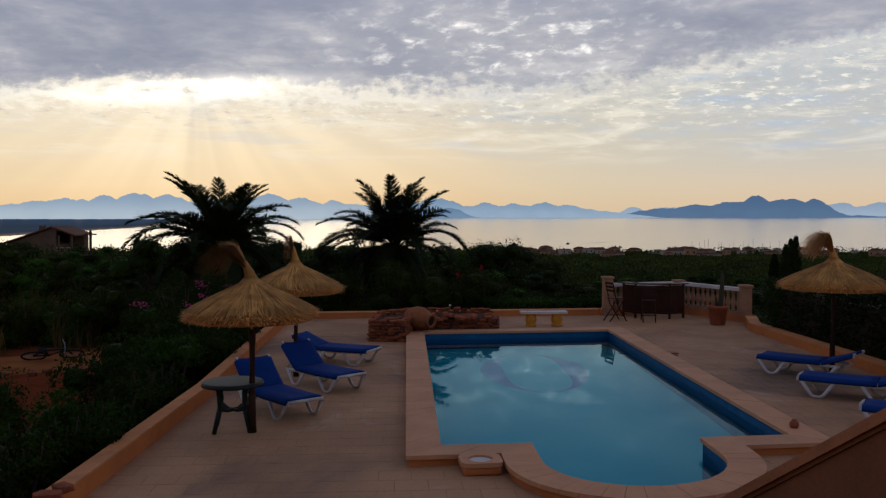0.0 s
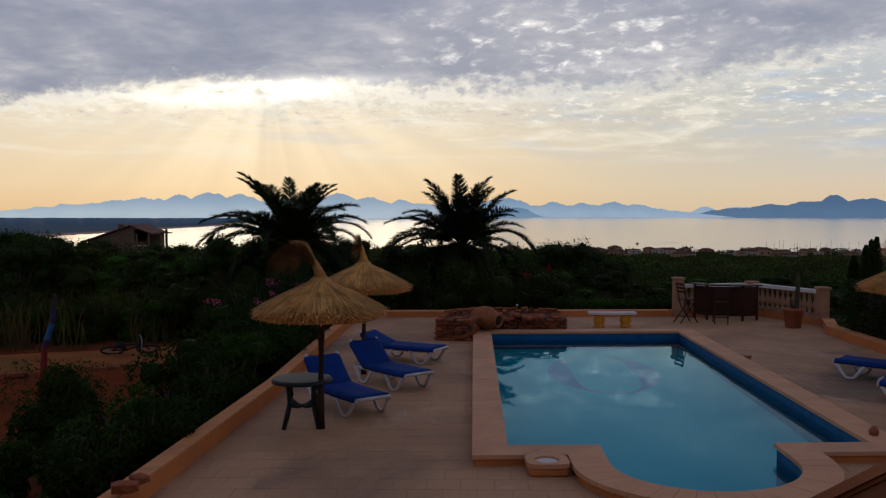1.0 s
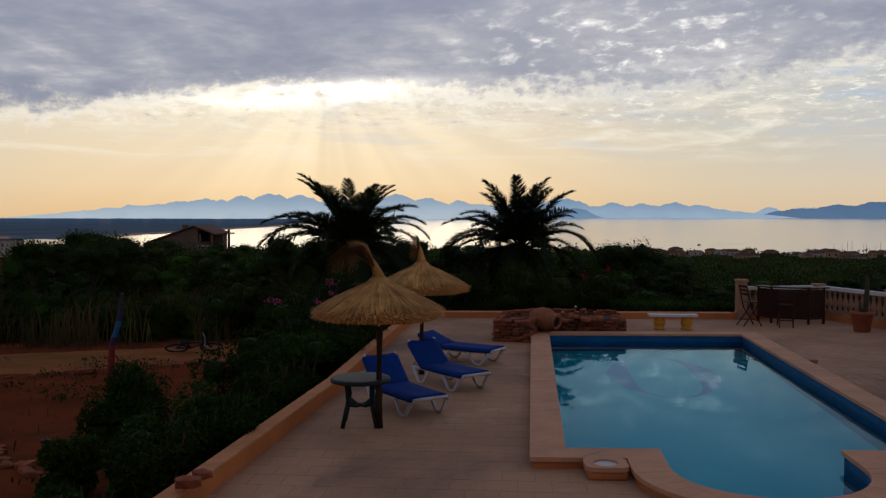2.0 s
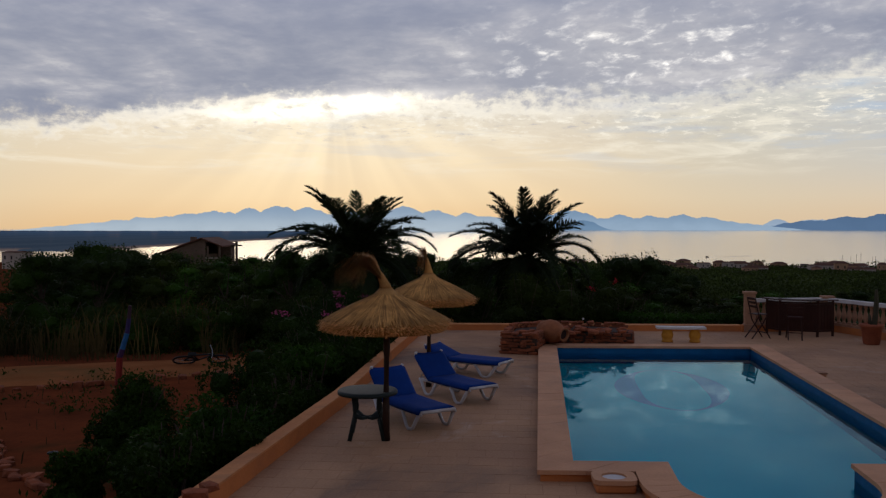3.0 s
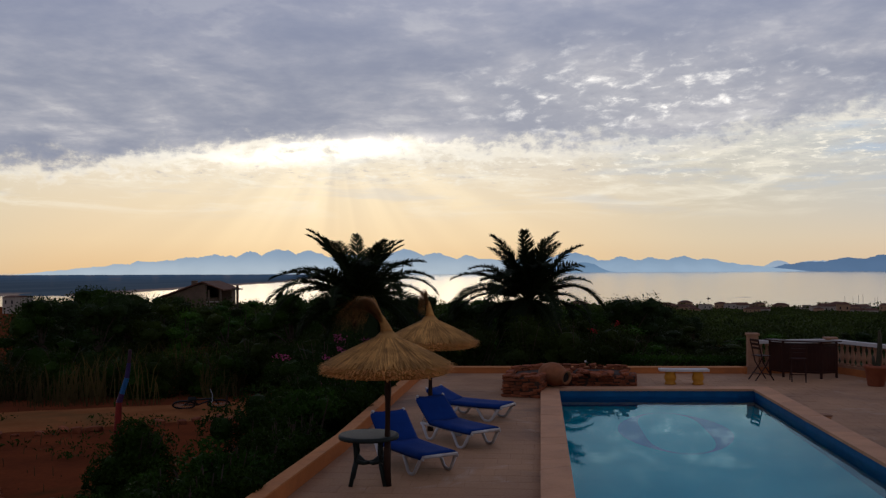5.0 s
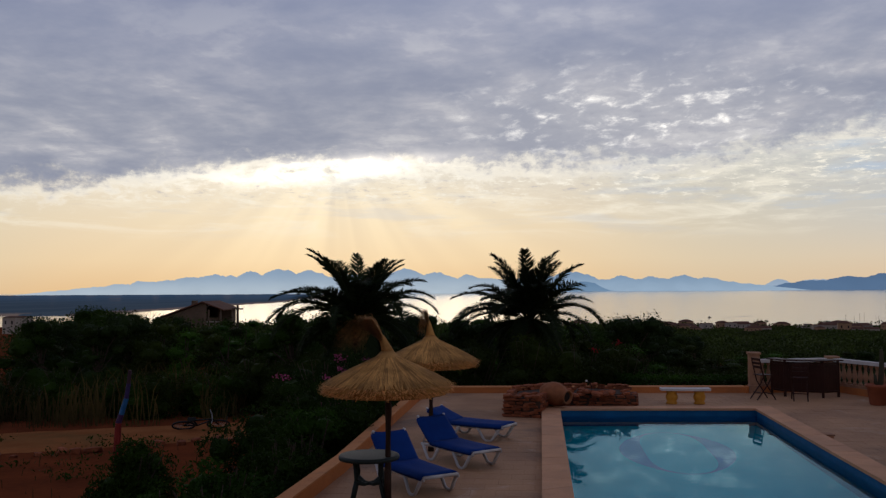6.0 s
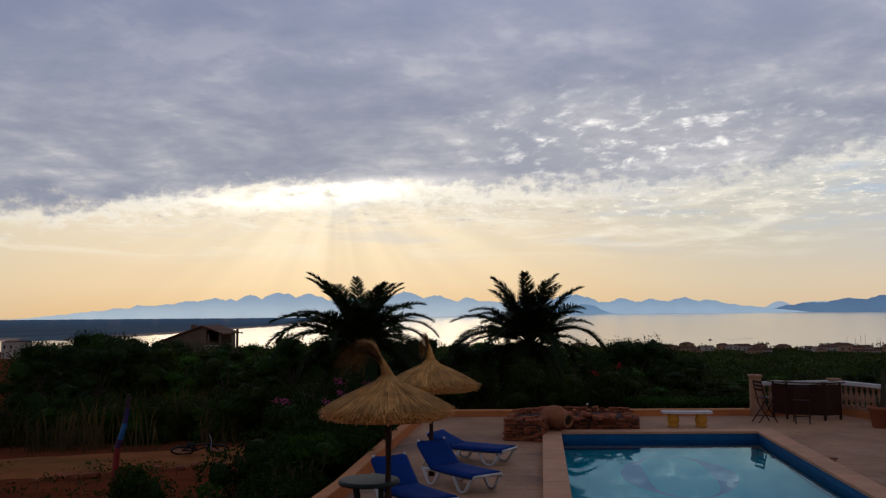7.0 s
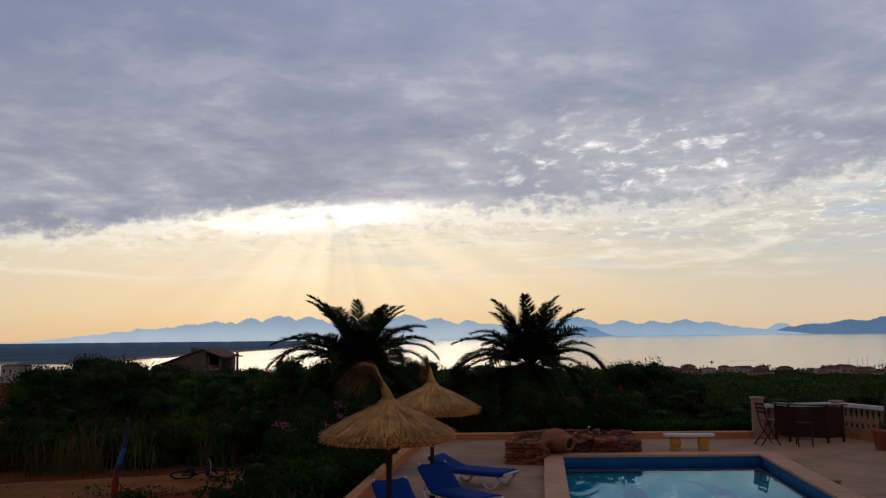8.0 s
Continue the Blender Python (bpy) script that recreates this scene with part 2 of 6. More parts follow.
M_AMPHORA = material("terracotta_jar", lin(0.2952, 0.1025, 0.041), lin(0.205, 0.0697, 0.0287), 0.8, 6, 60, 0.3, 0.006, stains=lin(0.2952, 0.1968, 0.1312), stain_amt=0.25)
M_JAR_SHADE = material("jar_inside", lin(0.03, 0.015, 0.01), None, 0.9)
M_SLAB = material("pale_stone_slab", lin(0.58, 0.52, 0.48), lin(0.46, 0.41, 0.38), 0.6, 4, 40, 0.2, 0.004)
M_YELLOW = material("yellow_glazed_pedestal", lin(0.55, 0.25, 0.03), lin(0.42, 0.17, 0.02), 0.5, 8, 50, 0.3, 0.005)
M_DARKWOOD = material("dark_red_wood", lin(0.045, 0.013, 0.008), lin(0.026, 0.008, 0.005), 0.5, 4, 50, 0.4, 0.005, wave=(6.0, "Z"))
M_BALUSTER = material("pink_cast_stone", lin(0.36, 0.19, 0.11), lin(0.26, 0.13, 0.075), 0.85, 5, 40, 0.3, 0.006, stains=lin(0.16, 0.104, 0.08), stain_amt=0.35)
M_POT = material("terracotta_pot", lin(0.30, 0.09, 0.045), lin(0.22, 0.065, 0.033), 0.8, 6, 50, 0.3, 0.005)
M_SOIL = material("red_soil", lin(0.17, 0.043, 0.016), lin(0.095, 0.027, 0.012), 0.95, 0.6, 9, 0.8, 0.05, stains=lin(0.03, 0.03, 0.012), stain_amt=0.7, coord="World", spec=0.0)
M_METAL = material("dull_steel", lin(0.25, 0.25, 0.25), None, 0.4, 8, 60, 0.1, metal=1.0)
M_BLACK = material("black_rubber", lin(0.012, 0.012, 0.012), None, 0.6, 8, 60, 0.2)
M_PALMTRUNK = material("palm_bark", lin(0.032, 0.022, 0.014), lin(0.02, 0.014, 0.009), 0.9, 6, 30, 0.8, 0.03)
M_BARK = material("bark", lin(0.06, 0.042, 0.030), None, 0.9, 6, 30, 0.8, 0.02)


def leaf_material(name, a, b, rough=0.6):
    m = bpy.data.materials.new(name)
    m.use_nodes = True
    m.node_tree.nodes.clear()
    n = Nodes(m.node_tree)
    pos = n.add("ShaderNodeNewGeometry")
    isl = n.add("ShaderNodeNewGeometry", out=8)
    patch = n.noise(pos, 0.5, 3.0)
    f = n.m("ADD", n.m("MULTIPLY", isl, 0.3), n.m("MULTIPLY", n.smooth(patch, 0.3, 0.7), 0.7))
    col = n.mix(f, a, b)
    stand = n.smooth(n.noise(pos, 0.09, 4.0), 0.34, 0.66)
    col = n.mix(1.0, col, n.mix(stand, (0.62, 0.60, 0.66, 1), (1.35, 1.30, 1.05, 1)), "MULTIPLY")
    sh = n.add("ShaderNodeBsdfPrincipled", {"Base Color": col, "Roughness": rough, "Specular IOR Level": 0.04})
    tr = n.add("ShaderNodeBsdfTranslucent", {"Color": col})
    mx = n.add("ShaderNodeMixShader", (0.18, sh, tr))
    out = m.node_tree.nodes.new("ShaderNodeOutputMaterial")
    m.node_tree.links.new(mx, out.inputs[0])
    return m


M_PALM = leaf_material("palm_leaf", lin(0.0186, 0.0279, 0.01116), lin(0.01116, 0.01736, 0.00744))
M_SHRUB = leaf_material("shrub_leaf", lin(0.025, 0.050, 0.005), lin(0.010, 0.022, 0.003))
M_SHRUB_B = leaf_material("bright_shrub_leaf", lin(0.032, 0.076, 0.008), lin(0.014, 0.036, 0.005))
M_HEDGE = leaf_material("hedge_leaf", lin(0.022, 0.038, 0.009), lin(0.012, 0.022, 0.006))
M_TREE = leaf_material("woodland_leaf", lin(0.024, 0.036, 0.005), lin(0.011, 0.017, 0.003))
M_DRY = leaf_material("dry_grass", lin(0.085, 0.060, 0.024), lin(0.036, 0.030, 0.012))
# Woodland leaf colour brightened to paint in the haze of distance.
M_WOOD_HAZE = leaf_material("far_woodland_leaf", lin(0.046, 0.068, 0.014), lin(0.022, 0.034, 0.009))
M_PINK = leaf_material("pink_petal", lin(0.55, 0.10, 0.25), lin(0.40, 0.06, 0.17))
M_RED = leaf_material("red_petal", lin(0.30, 0.015, 0.03), lin(0.2, 0.01, 0.02))


def water_material(name, tint, keep, rough, ripple, depth, stretch, ior=1.33, sheen=(1, 1, 1, 1)):
    """Clear or deep water: a mirror by Fresnel over a tinted, see-through body."""
    m = bpy.data.materials.new(name)
    m.use_nodes = True
    m.node_tree.nodes.clear()
    n = Nodes(m.node_tree)
    pos = n.add("ShaderNodeNewGeometry")
    pos = n.add("ShaderNodeVectorMath", (pos, (stretch[0], stretch[1], 1.0)))
    n.last.operation = "MULTIPLY"
    h = n.noise(pos, ripple, 4.0, 0.55)
    bp = n.add("ShaderNodeBump", {"Strength": 1.0, "Distance": depth, "Height": h})
    fr = n.add("ShaderNodeFresnel", {"IOR": ior, "Normal": bp})
    gl = n.add("ShaderNodeBsdfGlossy", {"Color": sheen, "Roughness": rough, "Normal": bp})
    if keep:
        body = n.add("ShaderNodeBsdfRefraction", {"Color": tint, "Roughness": 0.0, "IOR": 1.33, "Normal": bp})
    else:
        body = n.add("ShaderNodeBsdfDiffuse", {"Color": tint})
    mx = n.add("ShaderNodeMixShader", (fr, body, gl))
    out = m.node_tree.nodes.new("ShaderNodeOutputMaterial")
    m.node_tree.links.new(mx, out.inputs[0])
    return m


M_WATER = water_material("pool_water", (0.62, 0.96, 0.98, 1), True, 0.0, 1.1, 0.0016, (1.0, 1.0), 1.16, (0.58, 0.90, 1.0, 1))
M_SEA = water_material("sea_water", (0.10, 0.13, 0.16, 1), False, 0.13, 0.05, 0.10, (0.35, 1.0), 1.33, (0.98, 0.95, 0.92, 1))


def far_haze_material(name, top, base, z0, z1):
    """Mountains so far off that they are backdrop: they glow, the morning haze painted in, paler at the base."""
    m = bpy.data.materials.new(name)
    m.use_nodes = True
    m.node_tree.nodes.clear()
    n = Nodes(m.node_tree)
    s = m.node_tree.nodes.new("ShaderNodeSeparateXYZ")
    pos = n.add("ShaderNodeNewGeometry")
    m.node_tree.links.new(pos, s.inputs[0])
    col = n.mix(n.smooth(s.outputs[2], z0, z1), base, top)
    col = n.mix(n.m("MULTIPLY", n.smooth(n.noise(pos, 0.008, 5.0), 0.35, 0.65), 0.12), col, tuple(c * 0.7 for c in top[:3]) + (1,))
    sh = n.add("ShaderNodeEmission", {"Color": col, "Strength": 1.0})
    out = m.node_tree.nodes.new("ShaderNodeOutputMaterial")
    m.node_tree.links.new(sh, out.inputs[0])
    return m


# ---- mesh tools ----
def raw(name, verts, faces, mat, parent=None, label="", smooth=False):
    me = bpy.data.meshes.new(name)
    me.from_pydata([tuple(v) for v in verts], [], faces)
    me.materials.append(mat)
    if smooth:
        me.polygons.foreach_set("use_smooth", [True] * len(me.polygons))
    me.update()
    ob = new(name, me)
    if parent:
        ob.parent = parent
    return tagged(ob, label)


def part(name, bm, mat, parent=None, label="", smooth=False):
    bmesh.ops.recalc_face_normals(bm, faces=bm.faces)
    me = bpy.data.meshes.new(name)
    bm.to_mesh(me)
    bm.free()
    me.materials.append(mat)
    if smooth:
        me.polygons.foreach_set("use_smooth", [True] * len(me.polygons))
    ob = new(name, me)
    if parent:
        ob.parent = parent
    return tagged(ob, label)


def twin(ob, m, parent=None):
    """Another piece on the same mesh."""
    o = new(ob.name.split(".")[0], ob.data)
    o.parent = parent or ob.parent
    o.matrix_basis = m
    return o


def thing(name, m, label, category, group="", kind=""):
    e = new(name)
    e.empty_display_size = 0.2
    e.matrix_basis = m
    return tagged(e, label, category, group, kind)


def box(bm, lo, hi, bevel=0.0, m=None):
    r = bmesh.ops.create_cube(bm, size=1.0)
    vs = r["verts"]
    c = [(a + b) / 2 for a, b in zip(lo, hi)]
    for v in vs:
        v.co = Vector([c[i] + v.co[i] * (hi[i] - lo[i]) for i in range(3)])
    if bevel:
        es = list({e for v in vs for e in v.link_edges})
        vs = bmesh.ops.bevel(bm, geom=es, offset=bevel, segments=2, affect="EDGES", profile=0.5)["verts"]
    if m:
        bmesh.ops.transform(bm, matrix=m, verts=list({v for v in vs if v.is_valid}))
    return bm


def boxes(*args):
    bm = bmesh.new()
    for a in args:
        box(bm, *a)
    return bm


def ring_loft(bm, rings, closed=False, caps=True):
    """Rings of equal length joined by quads."""
    vs = [[bm.verts.new(p) for p in r] for r in rings]
    k = len(vs[0])
    for a, b in zip(vs, vs[1:] + ([vs[0]] if closed else [])):
        for i in range(k):
            bm.faces.new((a[i], a[(i + 1) % k], b[(i + 1) % k], b[i]))
    if caps and not closed:
        bm.faces.new(list(reversed(vs[0])))
        bm.faces.new(vs[-1])
    return bm


def lathe(bm, profile, seg=20, m=None):
    m = m or Matrix()
    rings = [[m @ Vector((r * math.cos(2 * math.pi * i / seg), r * math.sin(2 * math.pi * i / seg), z)) for i in range(seg)] for r, z in profile]
    return ring_loft(bm, rings)


def tube(bm, pts, rad, seg=8, flat=1.0):
    """A bar along pts; rad: one radius or one for each point; flat squeezes it across."""
    pts = [Vector(p) for p in pts]
    rads = rad if isinstance(rad, (list, tuple)) else [rad] * len(pts)
    rings = []
    for i, p in enumerate(pts):
        d = (pts[min(i + 1, len(pts) - 1)] - pts[max(i - 1, 0)]).normalized()
        side = d.cross(Vector((0, 0, 1)))
        side = side.normalized() if side.length > 1e-3 else Vector((1, 0, 0))
        upv = side.cross(d)
        rings.append([p + rads[i] * (side * math.cos(a) * flat + upv * math.sin(a)) for a in [2 * math.pi * k / seg for k in range(seg)]])
    return ring_loft(bm, rings)


def prism(bm, poly, z0, z1):
    lo = [bm.verts.new((x, y, z0)) for x, y in poly]
    hi = [bm.verts.new((x, y, z1)) for x, y in poly]
    bm.faces.new(list(reversed(lo)))
    bm.faces.new(hi)
    for i in range(len(poly)):
        j = (i + 1) % len(poly)
        bm.faces.new((lo[i], lo[j], hi[j], hi[i]))
    return bm


def leaves(name, centres, size, mat, parent=None, label="", aspect=2.2, seed=1, up=0.35):
    """Many small leaf blades, one at each of the centres (N x 3)."""
    rng = np.random.default_rng(seed)
    c = np.asarray(centres, float)
    k = len(c)
    a = rng.normal(size=(k, 3))
    a[:, 2] = a[:, 2] * 0.6 + up
    a /= np.linalg.norm(a, axis=1)[:, None]
    b = np.cross(a, rng.normal(size=(k, 3)))
    b /= np.linalg.norm(b, axis=1)[:, None]
    s = (size * rng.uniform(0.6, 1.35, k))[:, None]
    ln, wd = a * s, b * s / aspect
    v = np.stack([c - ln * 0.5, c + wd * 0.5, c + ln * 0.5, c - wd * 0.5], 1).reshape(-1, 3)
    me = bpy.data.meshes.new(name)
    me.vertices.add(4 * k)
    me.vertices.foreach_set("co", v.astype(np.float32).ravel())
    me.loops.add(4 * k)
    me.loops.foreach_set("vertex_index", np.arange(4 * k, dtype=np.int32))
    me.polygons.add(k)
    me.polygons.foreach_set("loop_start", np.arange(0, 4 * k, 4, dtype=np.int32))
    me.update(calc_edges=True)
    me.validate()
    me.materials.append(mat)
    ob = new(name, me)
    if parent:
        ob.parent = parent
    return tagged(ob, label)


def clumps(rng, blobs, per, shell=0.55, rough=0.25):
    """Points scattered through the outer part of uneven blobs (x, y, z, rx, ry, rz)."""
    out = []
    for x, y, z, rx, ry, rz in blobs:
        k = max(int(per * rx * ry), 8) if per > 0 else int(-per)
        d = rng.normal(size=(k, 3))
        d /= np.linalg.norm(d, axis=1)[:, None]
        lump = 1 + rough * np.sin(d[:, 0] * 5 + x * 3) * np.cos(d[:, 1] * 6 + y * 2) + rough * 0.5 * np.sin(d[:, 2] * 9 + x)
        r = (shell + (1 - shell) * rng.uniform(0, 1, k) ** 0.5) * lump
        out.append(np.stack([x + d[:, 0] * r * rx, y + d[:, 1] * r * ry, z + d[:, 2] * r * rz], 1))
    return np.concatenate(out)


# ---- ground, sea and distance ----
SEA = -19.0


def ground_z(x, y):
    """Hillside that falls from the garden to the shore."""
    base = -0.9 - 0.35 * min(max((y - 12) / 15, 0), 1)
    d = max(y - 27, 0)
    z = base - 0.052 * d if d < 150 else base - 7.8 - 0.033 * (d - 150)
    z += 0.25 * math.sin(x * 0.11 + 1) * math.sin(y * 0.07) * min(d / 30, 1)
    if -3.2 < x < 8.3 and 1 < y < 26:
        z = -2.3
    return z


def build_ground():
    xs = sorted({*range(-60, 61, 3), *range(-240, 241, 20), *range(-1400, 1401, 200)})
    ys = sorted({*range(-40, 70, 3), *range(70, 520, 15), -400, -150, 560, 700})
    verts = [(x, y, ground_z(x, y) + (0.05 * noise.noise((x * 0.4, y * 0.4, 0)) if y < 70 else 0) if y < 500 else SEA - 2 - (y - 500) * 0.02) for y in ys for x in xs]
    w = len(xs)
    faces = [(j * w + i, j * w + i + 1, (j + 1) * w + i + 1, (j + 1) * w + i) for j in range(len(ys) - 1) for i in range(w - 1)]
    tagged(raw("ground", verts, faces, M_SOIL, smooth=True), "red earth hillside falling to the shore", "ground", kind="structure")
    sea = raw("sea", [(-9000, 380, SEA), (9000, 380, SEA), (9000, 4960, SEA), (-9000, 4960, SEA)], [(0, 1, 2, 3)], M_SEA)
    tagged(sea, "calm pale sea of a wide bay at dawn", "sea", kind="structure")


build_ground()


def ridge(name, label, dist, p0, p1, base, peaks, seed, mat, jag=3.0, ends=(40, 40)):
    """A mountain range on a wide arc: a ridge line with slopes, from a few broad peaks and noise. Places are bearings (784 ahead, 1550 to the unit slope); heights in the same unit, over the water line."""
    k = 460
    unit = dist / 1550
    verts, faces = [], []
    for i in range(k + 1):
        p = p0 + (p1 - p0) * i / k
        az = math.atan((p - 784) / 1550)
        h = max(base, max(q[2] * math.exp(-abs((p - q[0]) / q[1]) ** 1.7) for q in peaks))
        h = 0.75 * h + 0.25 * min(base + sum(q[2] * math.exp(-((p - q[0]) / q[1]) ** 2) for q in peaks) * 0.8, 1.15 * h)
        taper = min(1, (p - p0) / ends[0]) * min(1, (p1 - p) / ends[1])
        f = noise.fractal((p * 0.042, seed, 0), 0.7, 2.1, 6) + 0.35 * abs(noise.noise((p * 0.11, seed, 3)))
        h = max((h + jag * f) * taper, 0.4) * unit / max(math.cos(az), 0.2)
        yb = 40 * noise.noise((p * 0.02, seed, 5))
        r0 = dist / max(math.cos(az), 0.2)
        for r, z in ((r0, SEA - 0.5), (r0 + 60 + yb * 0.5, SEA + h * 0.5), (r0 + 120 + yb * 0.3, SEA + h), (r0 + 300, SEA - 1)):
            verts.append((r * math.sin(az), r * math.cos(az), z))
    for i in range(k):
        for j in range(3):
            a = i * 4 + j
            faces.append((a, a + 1, a + 5, a + 4))
    return tagged(raw(name, verts, faces, mat), label, "mountains", kind="structure")


# Glowing colours with the haze mixed in, paler towards the water line.
M_FAR_L = far_haze_material("hazy_blue_mountains", srgb(140, 161, 184), srgb(176, 190, 202), SEA, SEA + 95)
M_FAR_M = far_haze_material("mid_blue_mountains", srgb(120, 146, 174), srgb(150, 172, 194), SEA, SEA + 110)
M_FAR_D = far_haze_material("lower_blue_mountains", srgb(100, 130, 160), srgb(112, 140, 168), SEA, SEA + 60)
M_FAR_R = far_haze_material("near_blue_mountains", srgb(78, 104, 138), srgb(88, 114, 146), SEA, SEA + 130)
M_FAR_P = far_haze_material("palest_blue_mountains", srgb(140, 160, 184), srgb(158, 176, 196), SEA, SEA + 90)
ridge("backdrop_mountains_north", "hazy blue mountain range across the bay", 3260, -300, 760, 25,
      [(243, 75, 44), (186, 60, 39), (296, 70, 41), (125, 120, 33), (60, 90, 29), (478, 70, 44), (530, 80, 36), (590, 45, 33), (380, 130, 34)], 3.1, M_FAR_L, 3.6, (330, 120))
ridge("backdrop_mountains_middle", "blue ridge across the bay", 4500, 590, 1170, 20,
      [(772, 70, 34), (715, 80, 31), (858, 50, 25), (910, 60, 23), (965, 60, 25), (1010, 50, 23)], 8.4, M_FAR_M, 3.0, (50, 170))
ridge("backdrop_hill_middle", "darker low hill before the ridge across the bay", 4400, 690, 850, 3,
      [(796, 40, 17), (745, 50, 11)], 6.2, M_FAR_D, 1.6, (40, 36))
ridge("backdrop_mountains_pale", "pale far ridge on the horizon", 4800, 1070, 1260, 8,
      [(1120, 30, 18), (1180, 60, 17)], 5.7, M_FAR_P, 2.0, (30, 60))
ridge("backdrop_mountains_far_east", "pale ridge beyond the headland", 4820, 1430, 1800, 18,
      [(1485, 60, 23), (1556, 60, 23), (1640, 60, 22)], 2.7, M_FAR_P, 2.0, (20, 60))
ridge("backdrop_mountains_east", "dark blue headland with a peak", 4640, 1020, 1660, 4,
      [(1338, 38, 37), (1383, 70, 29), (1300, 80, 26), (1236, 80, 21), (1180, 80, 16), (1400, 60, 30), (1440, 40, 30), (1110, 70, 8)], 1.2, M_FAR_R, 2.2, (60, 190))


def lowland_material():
    """Dark wooded flat land as glowing backdrop, the blue of the morning air painted in, with pale flecks of buildings
    and sand along its shore.
    """
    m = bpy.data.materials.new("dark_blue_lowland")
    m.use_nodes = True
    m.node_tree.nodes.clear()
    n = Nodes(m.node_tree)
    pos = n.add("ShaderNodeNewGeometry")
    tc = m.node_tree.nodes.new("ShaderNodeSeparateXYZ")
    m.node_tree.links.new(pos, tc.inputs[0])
    # Bluer further off: the haze is put into the colour.
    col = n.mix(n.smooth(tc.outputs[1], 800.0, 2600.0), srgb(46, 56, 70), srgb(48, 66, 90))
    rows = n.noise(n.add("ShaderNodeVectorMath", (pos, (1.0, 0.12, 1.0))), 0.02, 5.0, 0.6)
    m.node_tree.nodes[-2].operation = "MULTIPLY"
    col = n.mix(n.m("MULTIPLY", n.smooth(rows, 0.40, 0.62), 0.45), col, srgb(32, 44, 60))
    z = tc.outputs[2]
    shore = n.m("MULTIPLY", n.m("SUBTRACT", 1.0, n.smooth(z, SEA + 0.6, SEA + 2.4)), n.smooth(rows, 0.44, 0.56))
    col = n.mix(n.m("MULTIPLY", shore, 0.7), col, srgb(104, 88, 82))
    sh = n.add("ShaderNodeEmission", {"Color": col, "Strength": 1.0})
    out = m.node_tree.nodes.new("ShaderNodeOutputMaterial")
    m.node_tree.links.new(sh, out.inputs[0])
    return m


def build_lowland():
    """Wooded flat land round the bay's head."""
    k = 200
    verts, faces = [], []
    for i in range(k + 1):
        bear = -0.95 + 0.67 * i / k
        f = noise.fractal((bear * 40, 2.0, 0), 0.7, 2.0, 5)
        dip = 24 + 16 * min(max((-0.341 - bear) / 0.165, 0), 1.6) - 15.5 * min(max((bear + 0.341) / 0.06, 0), 1) ** 0.8
        near = 22.2 * 1550 / (dip + 0.8 * f)
        far = 3120
        thin = min(1, (k - i) / 12)
        for d, z in ((near, SEA - 0.2), (near * 1.004, SEA + (1.0 + 0.5 * f) * thin), (near * 1.06, SEA + (2.6 + 0.8 * f) * thin), (near + (far - near) * 0.5, SEA + (2.2 + f) * thin), (max(far, near * 1.07), SEA + (1.8 + f) * thin), (max(far, near * 1.07) + 150, SEA - 1)):
            verts.append((bear * d, d, z))
    for i in range(k):
        for j in range(5):
            a = i * 6 + j
            faces.append((a, a + 1, a + 7, a + 6))
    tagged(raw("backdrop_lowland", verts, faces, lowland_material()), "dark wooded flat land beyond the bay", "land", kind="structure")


build_lowland()

# ---- terrace ----
LEFT = [(-4.02, 0.62), (-4.04, 10.0), (-4.05, 15.1), (-4.36, 21.0), (-4.52, 25.4), (-4.56, 26.45)]
FAR = [(-4.56, 26.4), (4.95, 27.5)]
RIGHT = [(8.80, 25.4), (8.34, 23.7), (8.65, 17.1), (9.35, 6.0), (9.7, 0.62)]
BAY = [(5.15, 27.35), (7.6, 28.1), (9.05, 25.7)]


def strip(bm, line, w0, w1, z0, z1):
    """A wall along a line, from w0 to w1 to its left side."""
    pts = [Vector((*p, 0)) for p in line]
    offs = []
    for i, p in enumerate(pts):
        d = (pts[min(i + 1, len(pts) - 1)] - pts[max(i - 1, 0)]).normalized()
        offs.append(Vector((-d.y, d.x, 0)))
    rings = []
    for p, o in zip(pts, offs):
        a, b = p + o * w0, p + o * w1
        rings.append([(a.x, a.y, z0), (b.x, b.y, z0), (b.x, b.y, z1), (a.x, a.y, z1)])
    return ring_loft(bm, rings)


def kerb(name, label, line, height, flip=1, wide=0.29):
    k = thing(name, Matrix(), label, "low wall", kind="structure")
    bm = strip(bmesh.new(), line, 0.0, wide * flip, -2.5, height)
    part("wall", bm, M_KERB, k)
    bm = strip(bmesh.new(), line, -0.012 * flip, (wide + 0.015) * flip, height + 0.002, height + 0.03)
    part("cap", bm, M_KERBTOP, k, "paler terracotta cap")
    return k


kerb("wall_west", "low orange rendered kerb wall along the planting", LEFT, 0.22, 1, 0.2)
kerb("wall_north", "low orange rendered kerb wall at the terrace end", FAR, 0.16)
kerb("wall_east", "low orange rendered kerb wall below the hedge", RIGHT, 0.20, 1)

# pool frame: u across, v along
PO, PU, PV = Vector((-0.06, 11.38)), Vector((4.68, 0.55)) / 4.712, Vector((-0.45, 10.85)) / 10.86
PW, PL = 4.92, 11.03
RC, RR, RS = 2.42, 1.2, 0.8  # round end: middle, radius, straight part


def pool_xy(u, v):
    p = PO + PU * u + PV * v
    return (p.x, p.y)


